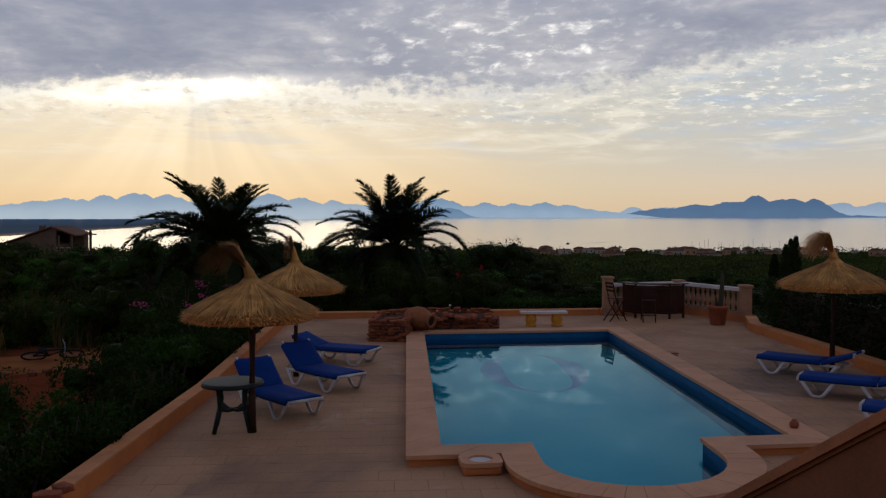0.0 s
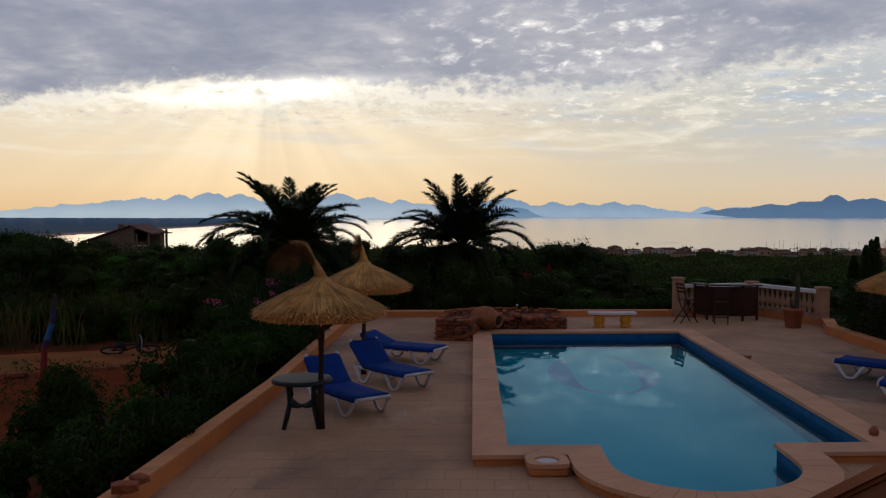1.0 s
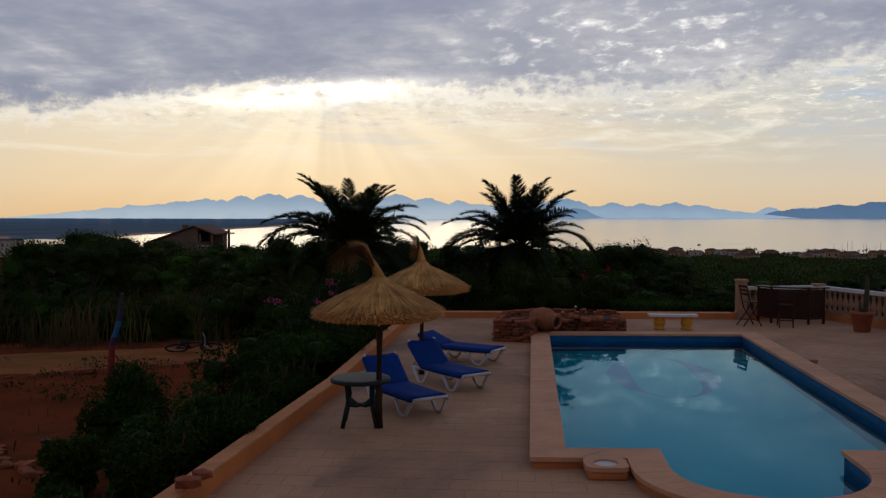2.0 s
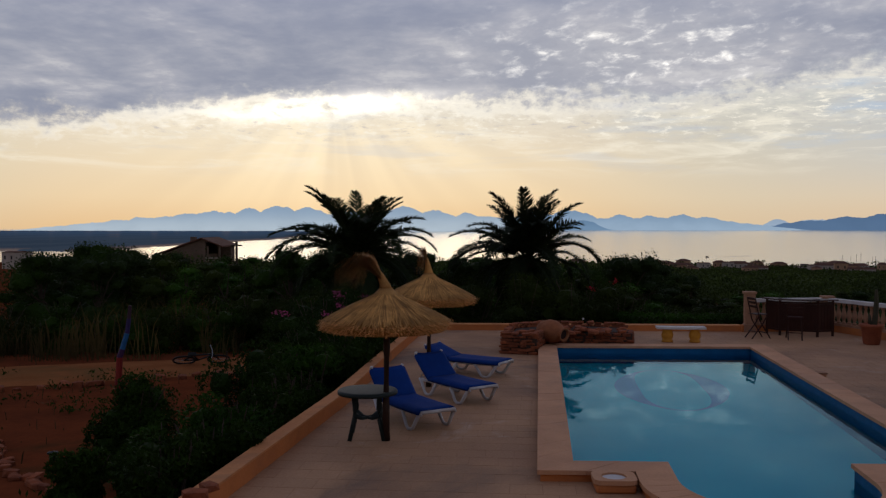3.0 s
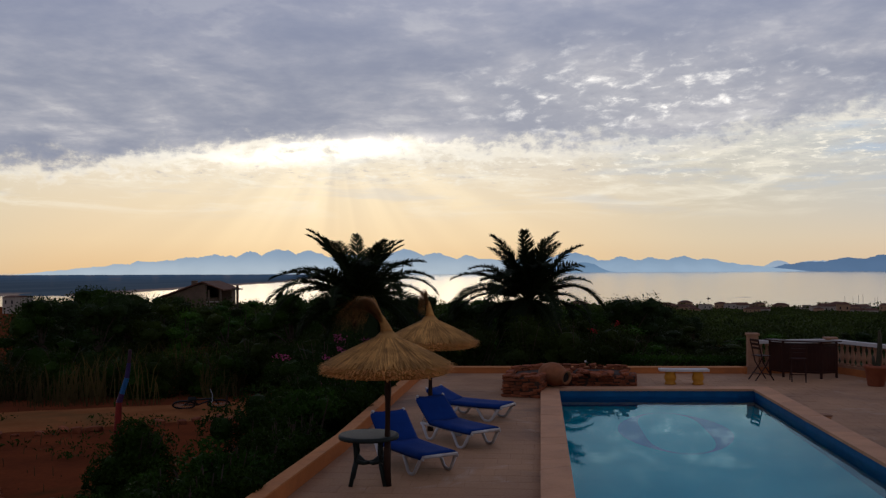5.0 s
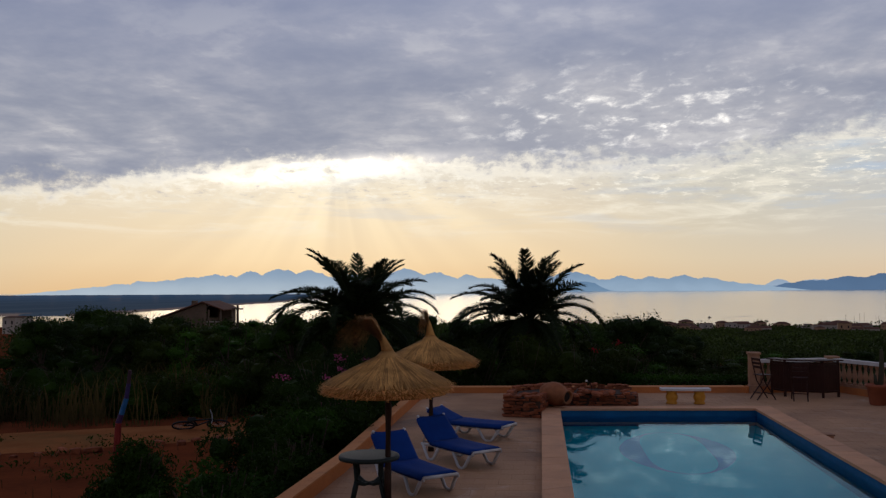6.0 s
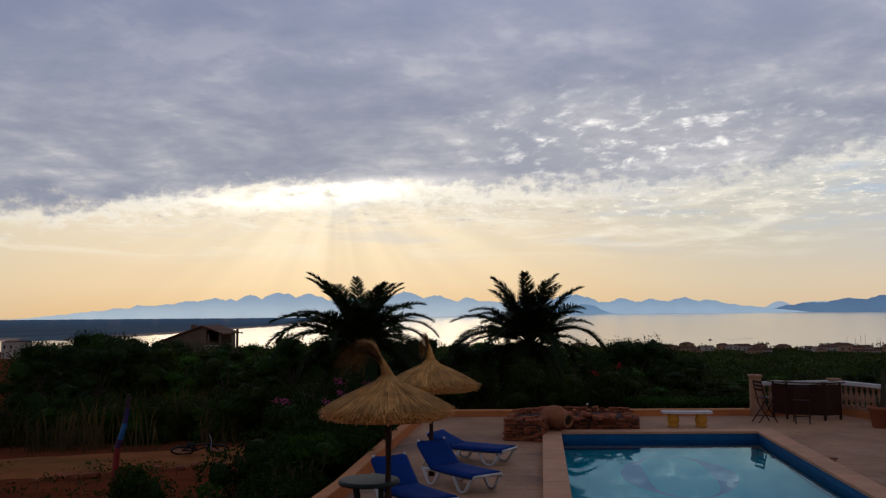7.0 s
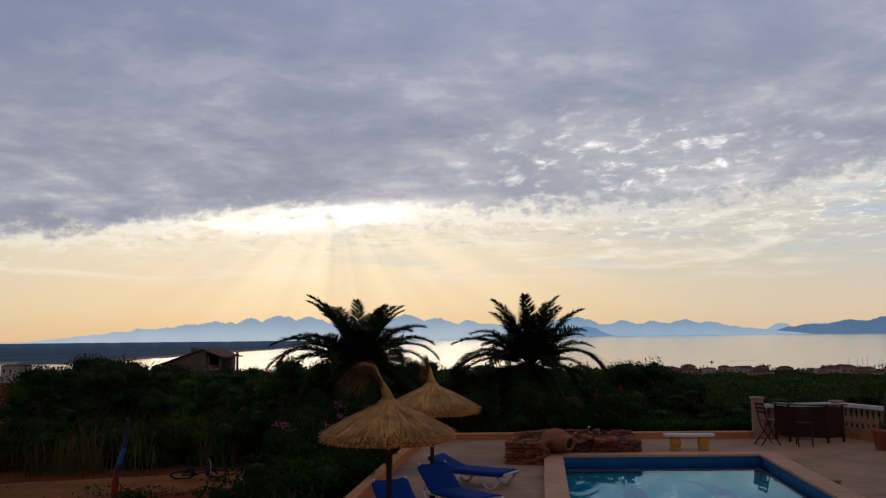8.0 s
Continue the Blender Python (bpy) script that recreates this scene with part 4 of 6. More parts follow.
# freestanding bushes on the red soil
for x, y, r, top, m in ((-7.75, 14.7, 0.85, 0.52, M_SHRUB), (-6.55, 13.0, 0.7, 0.12, M_SHRUB_B), (-5.9, 11.3, 0.6, 0.0, M_SHRUB_B), (-7.0, 11.6, 0.55, 0.0, M_SHRUB), (-5.6, 13.6, 0.7, 0.2, M_SHRUB)):
    shrub(x, y, r, top, m, "rounded green bush on the red soil", 170 + i, 0.075, 10500, None, "bushes on the soil")
    i += 1
# behind the far kerb
for x, y, r, top, fl in ((-5.2, 29.3, 1.5, 1.0, None), (-3.3, 29.0, 1.5, 1.6, None), (-1.6, 28.6, 1.4, 1.95, None), (0.1, 28.8, 1.4, 1.85, M_RED), (1.5, 29.4, 1.3, 1.25, None), (2.9, 30.2, 1.1, 0.65, None), (4.2, 30.6, 1.0, 0.55, None), (-6.9, 29.0, 1.5, 1.2, None), (-9.0, 29.5, 1.6, 1.1, None), (5.6, 31.0, 1.1, 0.5, None)):
    shrub(x, y, r, top, M_TREE, "large dark shrub beyond the terrace, red flowers" if fl else "large dark shrub beyond the terrace", 190 + i, 0.085, 9000, fl, "shrubs beyond the terrace")
    i += 1


# undergrowth between the track and the woods
for k in range(22):
    x = -26 + k * 0.85 + rs.uniform(-0.3, 0.3)
    y = 33.4 + 0.62 * (x + 10.1) + rs.uniform(-1.0, 1.6)
    if y < 36:
        shrub(x, y, rs.uniform(0.9, 1.4), rs.uniform(-0.1, 0.9), M_TREE if k % 3 else M_SHRUB, "wild dark green scrub beyond the dirt track", 230 + i, 0.095, 5200, None, "field scrub")
        i += 1


def hedge_run(name, x0, x1, y0, y1, z0, z1, count, leaf, mat, label, seed, turn=0.0):
    h = thing(name, pose((x0 + x1) / 2, (y0 + y1) / 2, z0, 0, 0, turn), label, "hedge")
    rng = np.random.default_rng(seed)
    w, l, ht = (x1 - x0) / 2, (y1 - y0) / 2, z1 - z0
    part("wood", boxes(((-w * 0.45, -l + 0.2, -0.3), (w * 0.45, l - 0.2, ht - 0.35))), M_BARK, h)
    p = rng.uniform(-1, 1, (count, 3))
    f = rng.integers(0, 5, count)
    p[f == 0, 0] = -1 + 0.25 * rng.uniform(0, 1, (f == 0).sum())
    p[f == 1, 0] = 1 - 0.25 * rng.uniform(0, 1, (f == 1).sum())
    p[f == 2, 2] = 1 - 0.12 * rng.uniform(0, 1, (f == 2).sum())
    p[f == 3, 1] *= 1.0
    p[f == 4, 0] = -1 + 0.15 * rng.uniform(0, 1, (f == 4).sum())
    q = np.stack([p[:, 0] * w, p[:, 1] * l, (p[:, 2] + 1) / 2 * ht], 1)
    lump = 0.10 * np.sin(q[:, 1] * 2.3) + 0.08 * np.sin(q[:, 1] * 5.1 + q[:, 2] * 4) + rng.normal(0, 0.03, count)
    q[:, 0] += lump * np.sign(p[:, 0])
    q[:, 2] += 0.10 * np.sin(q[:, 1] * 1.7 + 1) * (p[:, 2] > 0.6) + rng.normal(0, 0.03, count)
    leaves("foliage", q, leaf, mat, h, "", 1.9, seed)
    return h


hedge_run("hedge", 9.3, 10.6, 3.2, 24.0, -0.7, 1.5, 62000, 0.09, M_HEDGE, "tall clipped dark green hedge behind the kerb", 31, 3.6)
hedge_run("hedge", 1.2, 6.4, 28.3, 29.0, -1.3, 0.30, 9000, 0.08, M_SHRUB_B, "low bright green hedge behind the end kerb", 32)


# ---- trees ----
def tree_prototype(seed, h, r, mat, count=6000, leaf=0.115):
    rng = np.random.default_rng(seed)
    t = thing("tree", pose(0, 0, 0), "dark green woodland tree on the hillside", "tree", "hillside trees")
    bm = tube(bmesh.new(), [(0, 0, -0.4), (0.08, 0.02, h * 0.25), (-0.05, 0.05, h * 0.5), (0.05, 0, h * 0.85)], [0.15, 0.12, 0.085, 0.03], 7)
    part("trunk", bm, M_BARK, t)
    bm = bmesh.new()
    blobs = []
    for i in range(12):
        a, q = rng.uniform(0, 2 * math.pi), r * rng.uniform(0.15, 0.8)
        rr = r * rng.uniform(0.28, 0.45)
        z = h * rng.uniform(0.38, 0.95) - rr * 0.4 - 0.2 * q
        c = (q * math.cos(a), q * math.sin(a), z)
        tube(bm, [(0, 0, h * rng.uniform(0.2, 0.4)), (c[0] * 0.5, c[1] * 0.5, z * 0.75), c], [0.06, 0.04, 0.015], 5)
        blobs.append((*c, rr, rr, rr * rng.uniform(0.6, 0.9)))
    part("branchwork", bm, M_BARK, t)
    low = [(r * 0.5 * math.cos(a), r * 0.5 * math.sin(a), h * 0.22, r * 0.5, r * 0.5, h * 0.24) for a in (0.5, 2.6, 4.7)]
    bm = bmesh.new()
    for x, y, z, rx, ry, rz in blobs + low:
        for v_ in bmesh.ops.create_icosphere(bm, subdivisions=2, radius=1.0)["verts"]:
            k = 0.60 + 0.25 * noise.noise(v_.co * 2.5 + Vector((x, y, z)))
            v_.co = Vector((x + v_.co.x * rx * k, y + v_.co.y * ry * k, z + v_.co.z * rz * k))
    part("inner_crown", bm, mat, t)
    leaves("crown", clumps(rng, blobs + low, -(count // 15), 0.3, 0.25), leaf, mat, t, "", 1.8, seed, 0.9)
    return t


PROTOS = [tree_prototype(300 + k, 4.0 + 0.5 * (k % 3), 1.9 + 0.2 * (k % 2), (M_TREE, M_SHRUB, M_HEDGE, M_TREE, M_SHRUB_B)[k]) for k in range(5)]


def skyline(x, y):
    """Height that tree tops may reach at a place."""
    b = x / y
    drop = 0.0235 + 0.0055 * min(max((b + 0.5) / 0.09, 0), 1) if b < -0.22 else 0.029 + 0.005 * min(max((b + 0.12) / 0.15, 0), 1) if b < 0.05 else 0.034 + 0.022 * min((b - 0.05) / 0.12, 1) + 0.03 * min((b - 0.05) / 0.08, 1) * max(1 - y / 85, 0)
    return 3.2 - drop * y + min(y, 90) * 0.013 * noise.noise((x * 0.17, y * 0.12, 4.0)) * (2.0 if b < -0.22 else 0.6)


rt = np.random.default_rng(77)
spots = []
for y in (35.5, 39, 43, 48, 54, 61, 70):
    step = 2.6 if y < 45 else 3.2 if y < 58 else 4.2
    for x in np.arange(-0.66 * y, 0.56 * y, step):
        xx, yy = x + rt.uniform(-0.9, 0.9), y + rt.uniform(-1.6, 1.6)
        if xx < -10 and yy < 37.5:
            continue
        if min(math.hypot(xx + 8.1, yy - 32), math.hypot(xx + 1.8, yy - 33)) < 2.2:
            continue
        spots.append((xx, yy))
for k, (x, y) in enumerate(spots):
    g = ground_z(x, y)
    top = skyline(x, y) - rt.uniform(0.1, 1.2) - (0.9 if x > 0.55 * 8 and y < 45 else 0)
    s = min(max((top - g) / 4.3, 0.32), 1.5)
    src = PROTOS[k % 5]
    m = pose(x, y, g, 0, 0, rt.uniform(0, 360)) @ Matrix.Diagonal((max(s, 0.75) * 1.1, max(s, 0.75) * 1.1, s, 1))
    if k < 5:
        src.matrix_basis = m
    else:
        copy_thing(src, pose(x, y, g)).matrix_basis = m


def woodland():
    """The far woods down to the town."""
    rng = np.random.default_rng(5)
    blobs = []
    y = 78.0
    while y < 476:
        step = 2.6 + y * 0.012
        for x in np.arange(-0.66 * y, 0.60 * y, step):
            xx, yy = x + rng.uniform(-0.5, 0.5) * step, y + rng.uniform(-0.5, 0.5) * step
            g = ground_z(xx, yy)
            r = step * rng.uniform(0.5, 0.85)
            cap = min(skyline(xx, yy), g + 4.6) if yy < 300 else g + (rng.uniform(1.0, 2.2) if yy < 405 else rng.uniform(1.0, 3.0) + (2.4 if rng.uniform() < 0.18 else 0))
            top = max(cap - rng.uniform(0.0, 1.6), g + 1.2)
            blobs.append((xx, yy, (g + top) / 2, r, r, (top - g) / 2))
        y += step * 0.95
    close, far = [b for b in blobs if b[1] < 165], [b for b in blobs if b[1] >= 165]
    pts = np.concatenate([clumps(rng, close, -250, 0.5, 0.25), clumps(rng, far, -84, 0.55, 0.2)])
    w = leaves("woodland", pts, np.clip(0.0032 * pts[:, 1], 0.26, 0.8), M_WOOD_HAZE, None, "", 1.4, 9, 0.9)
    tagged(w, "dark green scrub woodland running down to the shore", "woodland", kind="stuff")


woodland()


def cypress(x, y, top, r, seed):
    g = ground_z(x, y)
    c = thing("cypress_tree", pose(x, y, g), "slim dark cypress above the hillside", "cypress", "cypresses")
    h = top - g
    part("trunk", tube(bmesh.new(), [(0, 0, -0.3), (0, 0, h * 0.8)], [0.14, 0.05], 6), M_BARK, c)
    rng = np.random.default_rng(seed)
    k = 2600
    t = rng.uniform(0.04, 1, k)
    rad = r * np.sin(np.pi * np.clip(t * 0.85 + 0.12, 0, 1)) ** 0.7 * rng.uniform(0.4, 1.05, k)
    a = rng.uniform(0, 2 * np.pi, k)
    leaves("crown", np.stack([rad * np.cos(a), rad * np.sin(a), t * h], 1), 0.20, M_HEDGE, c, "", 2.2, seed, 1.0)


for k, (px, top) in enumerate(((1391, 434), (1404, 424), (1417, 420), (1383, 452))):
    cypress((px - 784) / 1550 * 62, 62 + k * 0.4, 3.2 - 62 * (top - 378) / 1550, 0.40, 60 + k)


def dry_grass():
    """Reeds and dry stalks at the field's edge."""
    rng = np.random.default_rng(14)
    verts, faces = [], []
    for i in range(4200):
        if rng.uniform() < 0.88:
            x = rng.uniform(-27, -8.5)
            y = 30.0 + 0.69 * (x + 10.1) + rng.uniform(0.3, 6.5) + 0.5 * math.sin(x)
            if noise.noise((x * 0.45, y * 0.3, 3)) < -0.05 or y > 37:
                continue
            h = rng.uniform(0.5, 2.0) * (0.8 + 0.6 * noise.noise((x * 0.3, 1, 2)))
        else:
            x, y = rng.uniform(-24, -5), rng.uniform(13, 31)
            if 0 < y - 24.3 - 0.69 * (x + 10.1) < 5.6:
                continue
            h = rng.uniform(0.05, 0.22)
        g = ground_z(x, y)
        a, ln, w = rng.uniform(0, 2 * math.pi), h * rng.uniform(0.1, 0.45), 0.009 + 0.006 * (h > 0.5)
        dx, dy = math.cos(a) * ln, math.sin(a) * ln
        b = len(verts)
        verts += [(x - w, y, g - 0.05), (x + w, y, g - 0.05), (x + dx * 0.4 + w, y + dy * 0.4, g + h * 0.7), (x + dx, y + dy, g + h), (x + dx * 0.4 - w, y + dy * 0.4, g + h * 0.7)]
        faces.append((b, b + 1, b + 2, b + 3, b + 4))
    tagged(raw("dry_grass", verts, faces, M_DRY), "dry reeds and grass at the field's edge", "grass", kind="stuff")


dry_grass()


def weeds():
    """Low green weeds in patches on the red soil."""
    rng = np.random.default_rng(91)
    pts = []
    for i in range(900):
        x, y = rng.uniform(-26, -6.5), rng.uniform(11, 31)
        if noise.noise((x * 0.35, y * 0.5, 8)) < 0.12:
            continue
        k = int(rng.integers(10, 26))
        p = rng.normal(size=(k, 3)) * np.array([0.16, 0.16, 0.04])
        pts.append(p + np.array([x, y, ground_z(x, y) + 0.09]))
    tagged(leaves("weeds", np.concatenate(pts), 0.10, M_SHRUB, None, "", 2.5, 5, 0.9), "low green weeds on the red soil", "weeds", kind="stuff")


weeds()


# ---- pool edge ----
def build_coping():
    c = thing("pool_coping", Matrix(), "raised terracotta coloured stone coping round the pool", "coping")
    loop_i, loop_o = pool_outline(-0.035), pool_outline(0.43)
    # body below the stones
    bm = bmesh.new()
    a, b = [pool_xy(*p) for p in pool_outline(0.008)], [pool_xy(*p) for p in pool_outline(0.39)]
    n = len(a)
    rings = [[(*a[i], -0.3), (*b[i], -0.3), (*b[i], COP - 0.056), (*a[i], COP - 0.056)] for i in range(n)]
    ring_loft(bm, rings, closed=True)
    part("base", bm, M_KERB, c, "orange rendered upstand")
    for i in range(n):
        j = (i + 1) % n
        ia, ib, oa, ob_ = (Vector(p) for p in (loop_i[i], loop_i[j], loop_o[i], loop_o[j]))
        ln = (ob_ - oa).length
        k = max(1, round(ln / 0.62)) if i < 3 or i > n - 5 else 1
        for q in range(k):
            g = 0.003 / max(ln, 0.05)
            t0, t1 = q / k + g, (q + 1) / k - g
            poly = [pool_xy(*p) for p in (ia.lerp(ib, t0), oa.lerp(ob_, t0), oa.lerp(ob_, t1), ia.lerp(ib, t1))]
            bm = prism(bmesh.new(), poly, COP - 0.055, COP + random.uniform(-0.002, 0.002))
            part("stone", bm, M_COPING, c)


build_coping()


def skimmer(u, v, name, label):
    x, y = pool_xy(u, v)
    s = thing(name, pose(x, y, 0, 0, 0, 6) @ Matrix.Diagonal((1.12, 1.12, 1, 1)), label, "skimmer")
    bm = boxes(((-0.215, -0.19, 0.0), (0.215, 0.2, COP - 0.045), 0.03))
    part("body", bm, M_KERB, s)
    bm = bmesh.new()
    seg = 28
    sq = []
    for i in range(seg):
        a = 2 * math.pi * i / seg
        k = 1 / max(abs(math.cos(a)), abs(math.sin(a)))
        k = min(k, 1.22)
        sq.append((0.235 * k * math.cos(a), 0.20 * k * math.sin(a)))
    rings = [[(x_, y_, COP - 0.045) for x_, y_ in sq], [(x_, y_, COP + 0.012) for x_, y_ in sq], [(0.135 * math.cos(2 * math.pi * i / seg), 0.135 * math.sin(2 * math.pi * i / seg), COP + 0.012) for i in range(seg)], [(0.135 * math.cos(2 * math.pi * i / seg), 0.135 * math.sin(2 * math.pi * i / seg), COP - 0.03) for i in range(seg)]]
    ring_loft(bm, rings, caps=False)
    part("rim_stone", bm, M_COPING, s)
    bm = lathe(bmesh.new(), [(0.0, COP - 0.03), (0.133, COP - 0.03), (0.133, COP - 0.012), (0.11, COP - 0.008), (0.0, COP - 0.008)], 24)
    part("lid", bm, M_SLAB, s, "round white plastic lid")


skimmer(0.50, -0.68, "skimmer", "pool skimmer box with a round white lid")
bm = boxes(((-0.16, -0.12, 0.0), (0.16, 0.12, 0.05), 0.01))
x, y = pool_xy(PW + 0.58, 7.6)
v = thing("pool_valve_box", pose(x, y, 0, 0, 0, 6), "small stone box beside the coping", "box")
part("body", bm, M_COPING, v)
part("lid", boxes(((-0.18, -0.14, 0.051), (0.18, 0.14, 0.085), 0.008)), M_BALUSTER, v)


def knob(x, y):
    k = thing("terracotta_knob", pose(x, y, COP), "small terracotta jar standing on the pool coping", "jar")
    part("body", lathe(bmesh.new(), [(0.0, 0.0), (0.05, 0.0), (0.068, 0.04), (0.06, 0.085), (0.03, 0.105), (0.035, 0.12), (0.0, 0.12)], 16), M_POT, k, "", True)


knob(5.00, 12.36)


# ---- rock fountain with an amphora ----
def stone_mesh(seed, lx, ly, lz):
    rng = np.random.default_rng(seed)
    bm = bmesh.new()
    r = bmesh.ops.create_icosphere(bm, subdivisions=1, radius=1.0)
    for v_ in r["verts"]:
        c = v_.co
        q = Vector((math.copysign(abs(c.x) ** 0.45, c.x), math.copysign(abs(c.y) ** 0.45, c.y), math.copysign(abs(c.z) ** 0.5, c.z)))
        v_.co = Vector((q.x * lx / 2, q.y * ly / 2, q.z * lz / 2)) * rng.uniform(0.84, 1.08)
    me = bpy.data.meshes.new("stone")
    bm.to_mesh(me)
    bm.free()
    me.materials.append(M_STONE)
    return me


STONES = [stone_mesh(s, 0.20 + 0.05 * (s % 4), 0.20, 0.075 + 0.02 * (s % 3)) for s in range(8)]


def stone_course(parent, pts, z0, courses, rng, taper=0.02):
    """Dry-stone courses along a line of ground points."""
    z = z0
    for c in range(courses):
        hgt = 0.078
        for (ax, ay), (bx, by) in zip(pts, pts[1:]):
            ln = math.hypot(bx - ax, by - ay)
            ang = math.degrees(math.atan2(by - ay, bx - ax))
            d = rng.uniform(0, 0.12)
            while d < ln:
                me = STONES[int(rng.integers(0, 8))]
                t = d / ln
                o = new("stone", me)
                o.parent = parent
                o.matrix_basis = pose(ax + (bx - ax) * t, ay + (by - ay) * t, z + hgt / 2 + rng.uniform(-0.012, 0.012), rng.uniform(-8, 8), rng.uniform(-6, 6), ang + rng.uniform(-12, 12)) @ Matrix.Diagonal((1, 1, rng.uniform(0.8, 1.15), 1))
                d += rng.uniform(0.17, 0.28)
        z += hgt


def build_fountain():
    f = thing("rock_fountain", Matrix(), "red field stone fountain bed at the pool's corner", "fountain")
    rng = np.random.default_rng(8)
    left = [(-1.72, 23.3), (-1.78, 21.85), (-1.0, 21.75), (-0.86, 22.6)]
    right = [(-0.35, 23.25), (1.42, 23.3), (1.45, 24.2)]
    back = [(-1.7, 23.9), (-0.6, 24.9), (1.3, 24.6)]
    for pts, zz, nm in ((left, 0.47, "core"), (right, 0.38, "core"), (back, 0.40, "core")):
        bm = strip(bmesh.new(), pts, -0.07, 0.07, -0.02, zz)
        part(nm, bm, M_MORTAR, f)
    bm = prism(bmesh.new(), [(-1.7, 21.95), (-1.0, 21.85), (-0.8, 22.9), (-0.35, 23.35), (1.35, 23.4), (1.35, 24.4), (-0.6, 24.8), (-1.6, 23.9)], 0.0, 0.40)
    part("fill", bm, M_MORTAR, f)
    stone_course(f, left, 0.0, 7, rng)
    stone_course(f, right, 0.0, 5, rng)
    stone_course(f, back, 0.30, 3, rng)
    for k in range(46):
        o = new("stone", STONES[int(rng.integers(0, 8))])
        o.parent = f
        t = rng.uniform()
        o.matrix_basis = pose(-1.55 + 2.8 * t, 22.3 + (1.2 if t > 0.3 else 0.6) * rng.uniform(0.2, 1) + 0.9 * t * (t < 0.5) + 0.35 * (t > 0.3), 0.42 + rng.uniform(0, 0.06), rng.uniform(-12, 12), rng.uniform(-12, 12), rng.uniform(0, 360))
    a = thing("amphora", pose(-0.60, 22.7, 0.47, 0, 0, -40) @ pose(0, 0, 0, 0, 97, 0) @ Matrix.Diagonal((0.93, 0.93, 0.93, 1)), "large terracotta amphora lying on the stones", "amphora")
    prof = [(0.05, -0.50), (0.14, -0.48), (0.24, -0.36), (0.31, -0.16), (0.32, 0.02), (0.27, 0.20), (0.18, 0.31), (0.15, 0.37), (0.19, 0.42), (0.195, 0.45), (0.155, 0.45), (0.13, 0.38), (0.145, 0.3)]
    part("jar", lathe(bmesh.new(), prof, 26), M_AMPHORA, a, "", True)
    # Near-black disc across the mouth paints the shade inside the jar.
    part("mouth", lathe(bmesh.new(), [(0.0, 0.395), (0.13, 0.395), (0.13, 0.385), (0.0, 0.385)], 20), M_JAR_SHADE, a, "dark disc for the shade inside the jar mouth")
    # pump spout on the stones
    s = thing("water_spout", pose(0.28, 23.75, 0.44), "thin bent metal spout among the stones", "spout")
    part("pipe", tube(bmesh.new(), [(0.02, 0, 0), (0.05, 0, 0.1), (0.0, 0, 0.22), (-0.08, 0, 0.26)], 0.012, 6), M_BLACK, s)
    part("nozzle", lathe(bmesh.new(), [(0.0, -0.03), (0.028, -0.02), (0.028, 0.02), (0.0, 0.03)], 10, pose(-0.09, 0, 0.26)), M_SLAB, s)


build_fountain()


def bench(x, y, turn):
    b = thing("stone_bench", pose(x, y, 0, 0, 0, turn), "pale stone garden bench on yellow pedestals", "bench")
    bm = bmesh.new()
    pts = []
    k = 14
    for i in range(k + 1):
        t = -1 + 2 * i / k
        pts.append((0.66 * t, -0.17 + 0.05 * t * t))
    for i in range(k, -1, -1):
        t = -1 + 2 * i / k
        pts.append((0.66 * t, 0.19 + 0.05 * t * t))
    prism(bm, pts, 0.365, 0.425)
    part("seat", bm, M_SLAB, b, "pale curved stone slab")
    for s in (-1, 1):
        bm = bmesh.new()
        rings = []
        for r, z in ((0.15, 0.0), (0.155, 0.04), (0.125, 0.07), (0.16, 0.15), (0.165, 0.22), (0.13, 0.30), (0.15, 0.33), (0.15, 0.364)):
            rings.append([(s * 0.37 + r * math.cos(a), r * 0.8 * math.sin(a), z) for a in [2 * math.pi * i / 18 for i in range(18)]])
        ring_loft(bm, rings)
        part("pedestal", bm, M_YELLOW, b, "yellow turned pedestal", True)


bench(2.86, 24.75, 4)


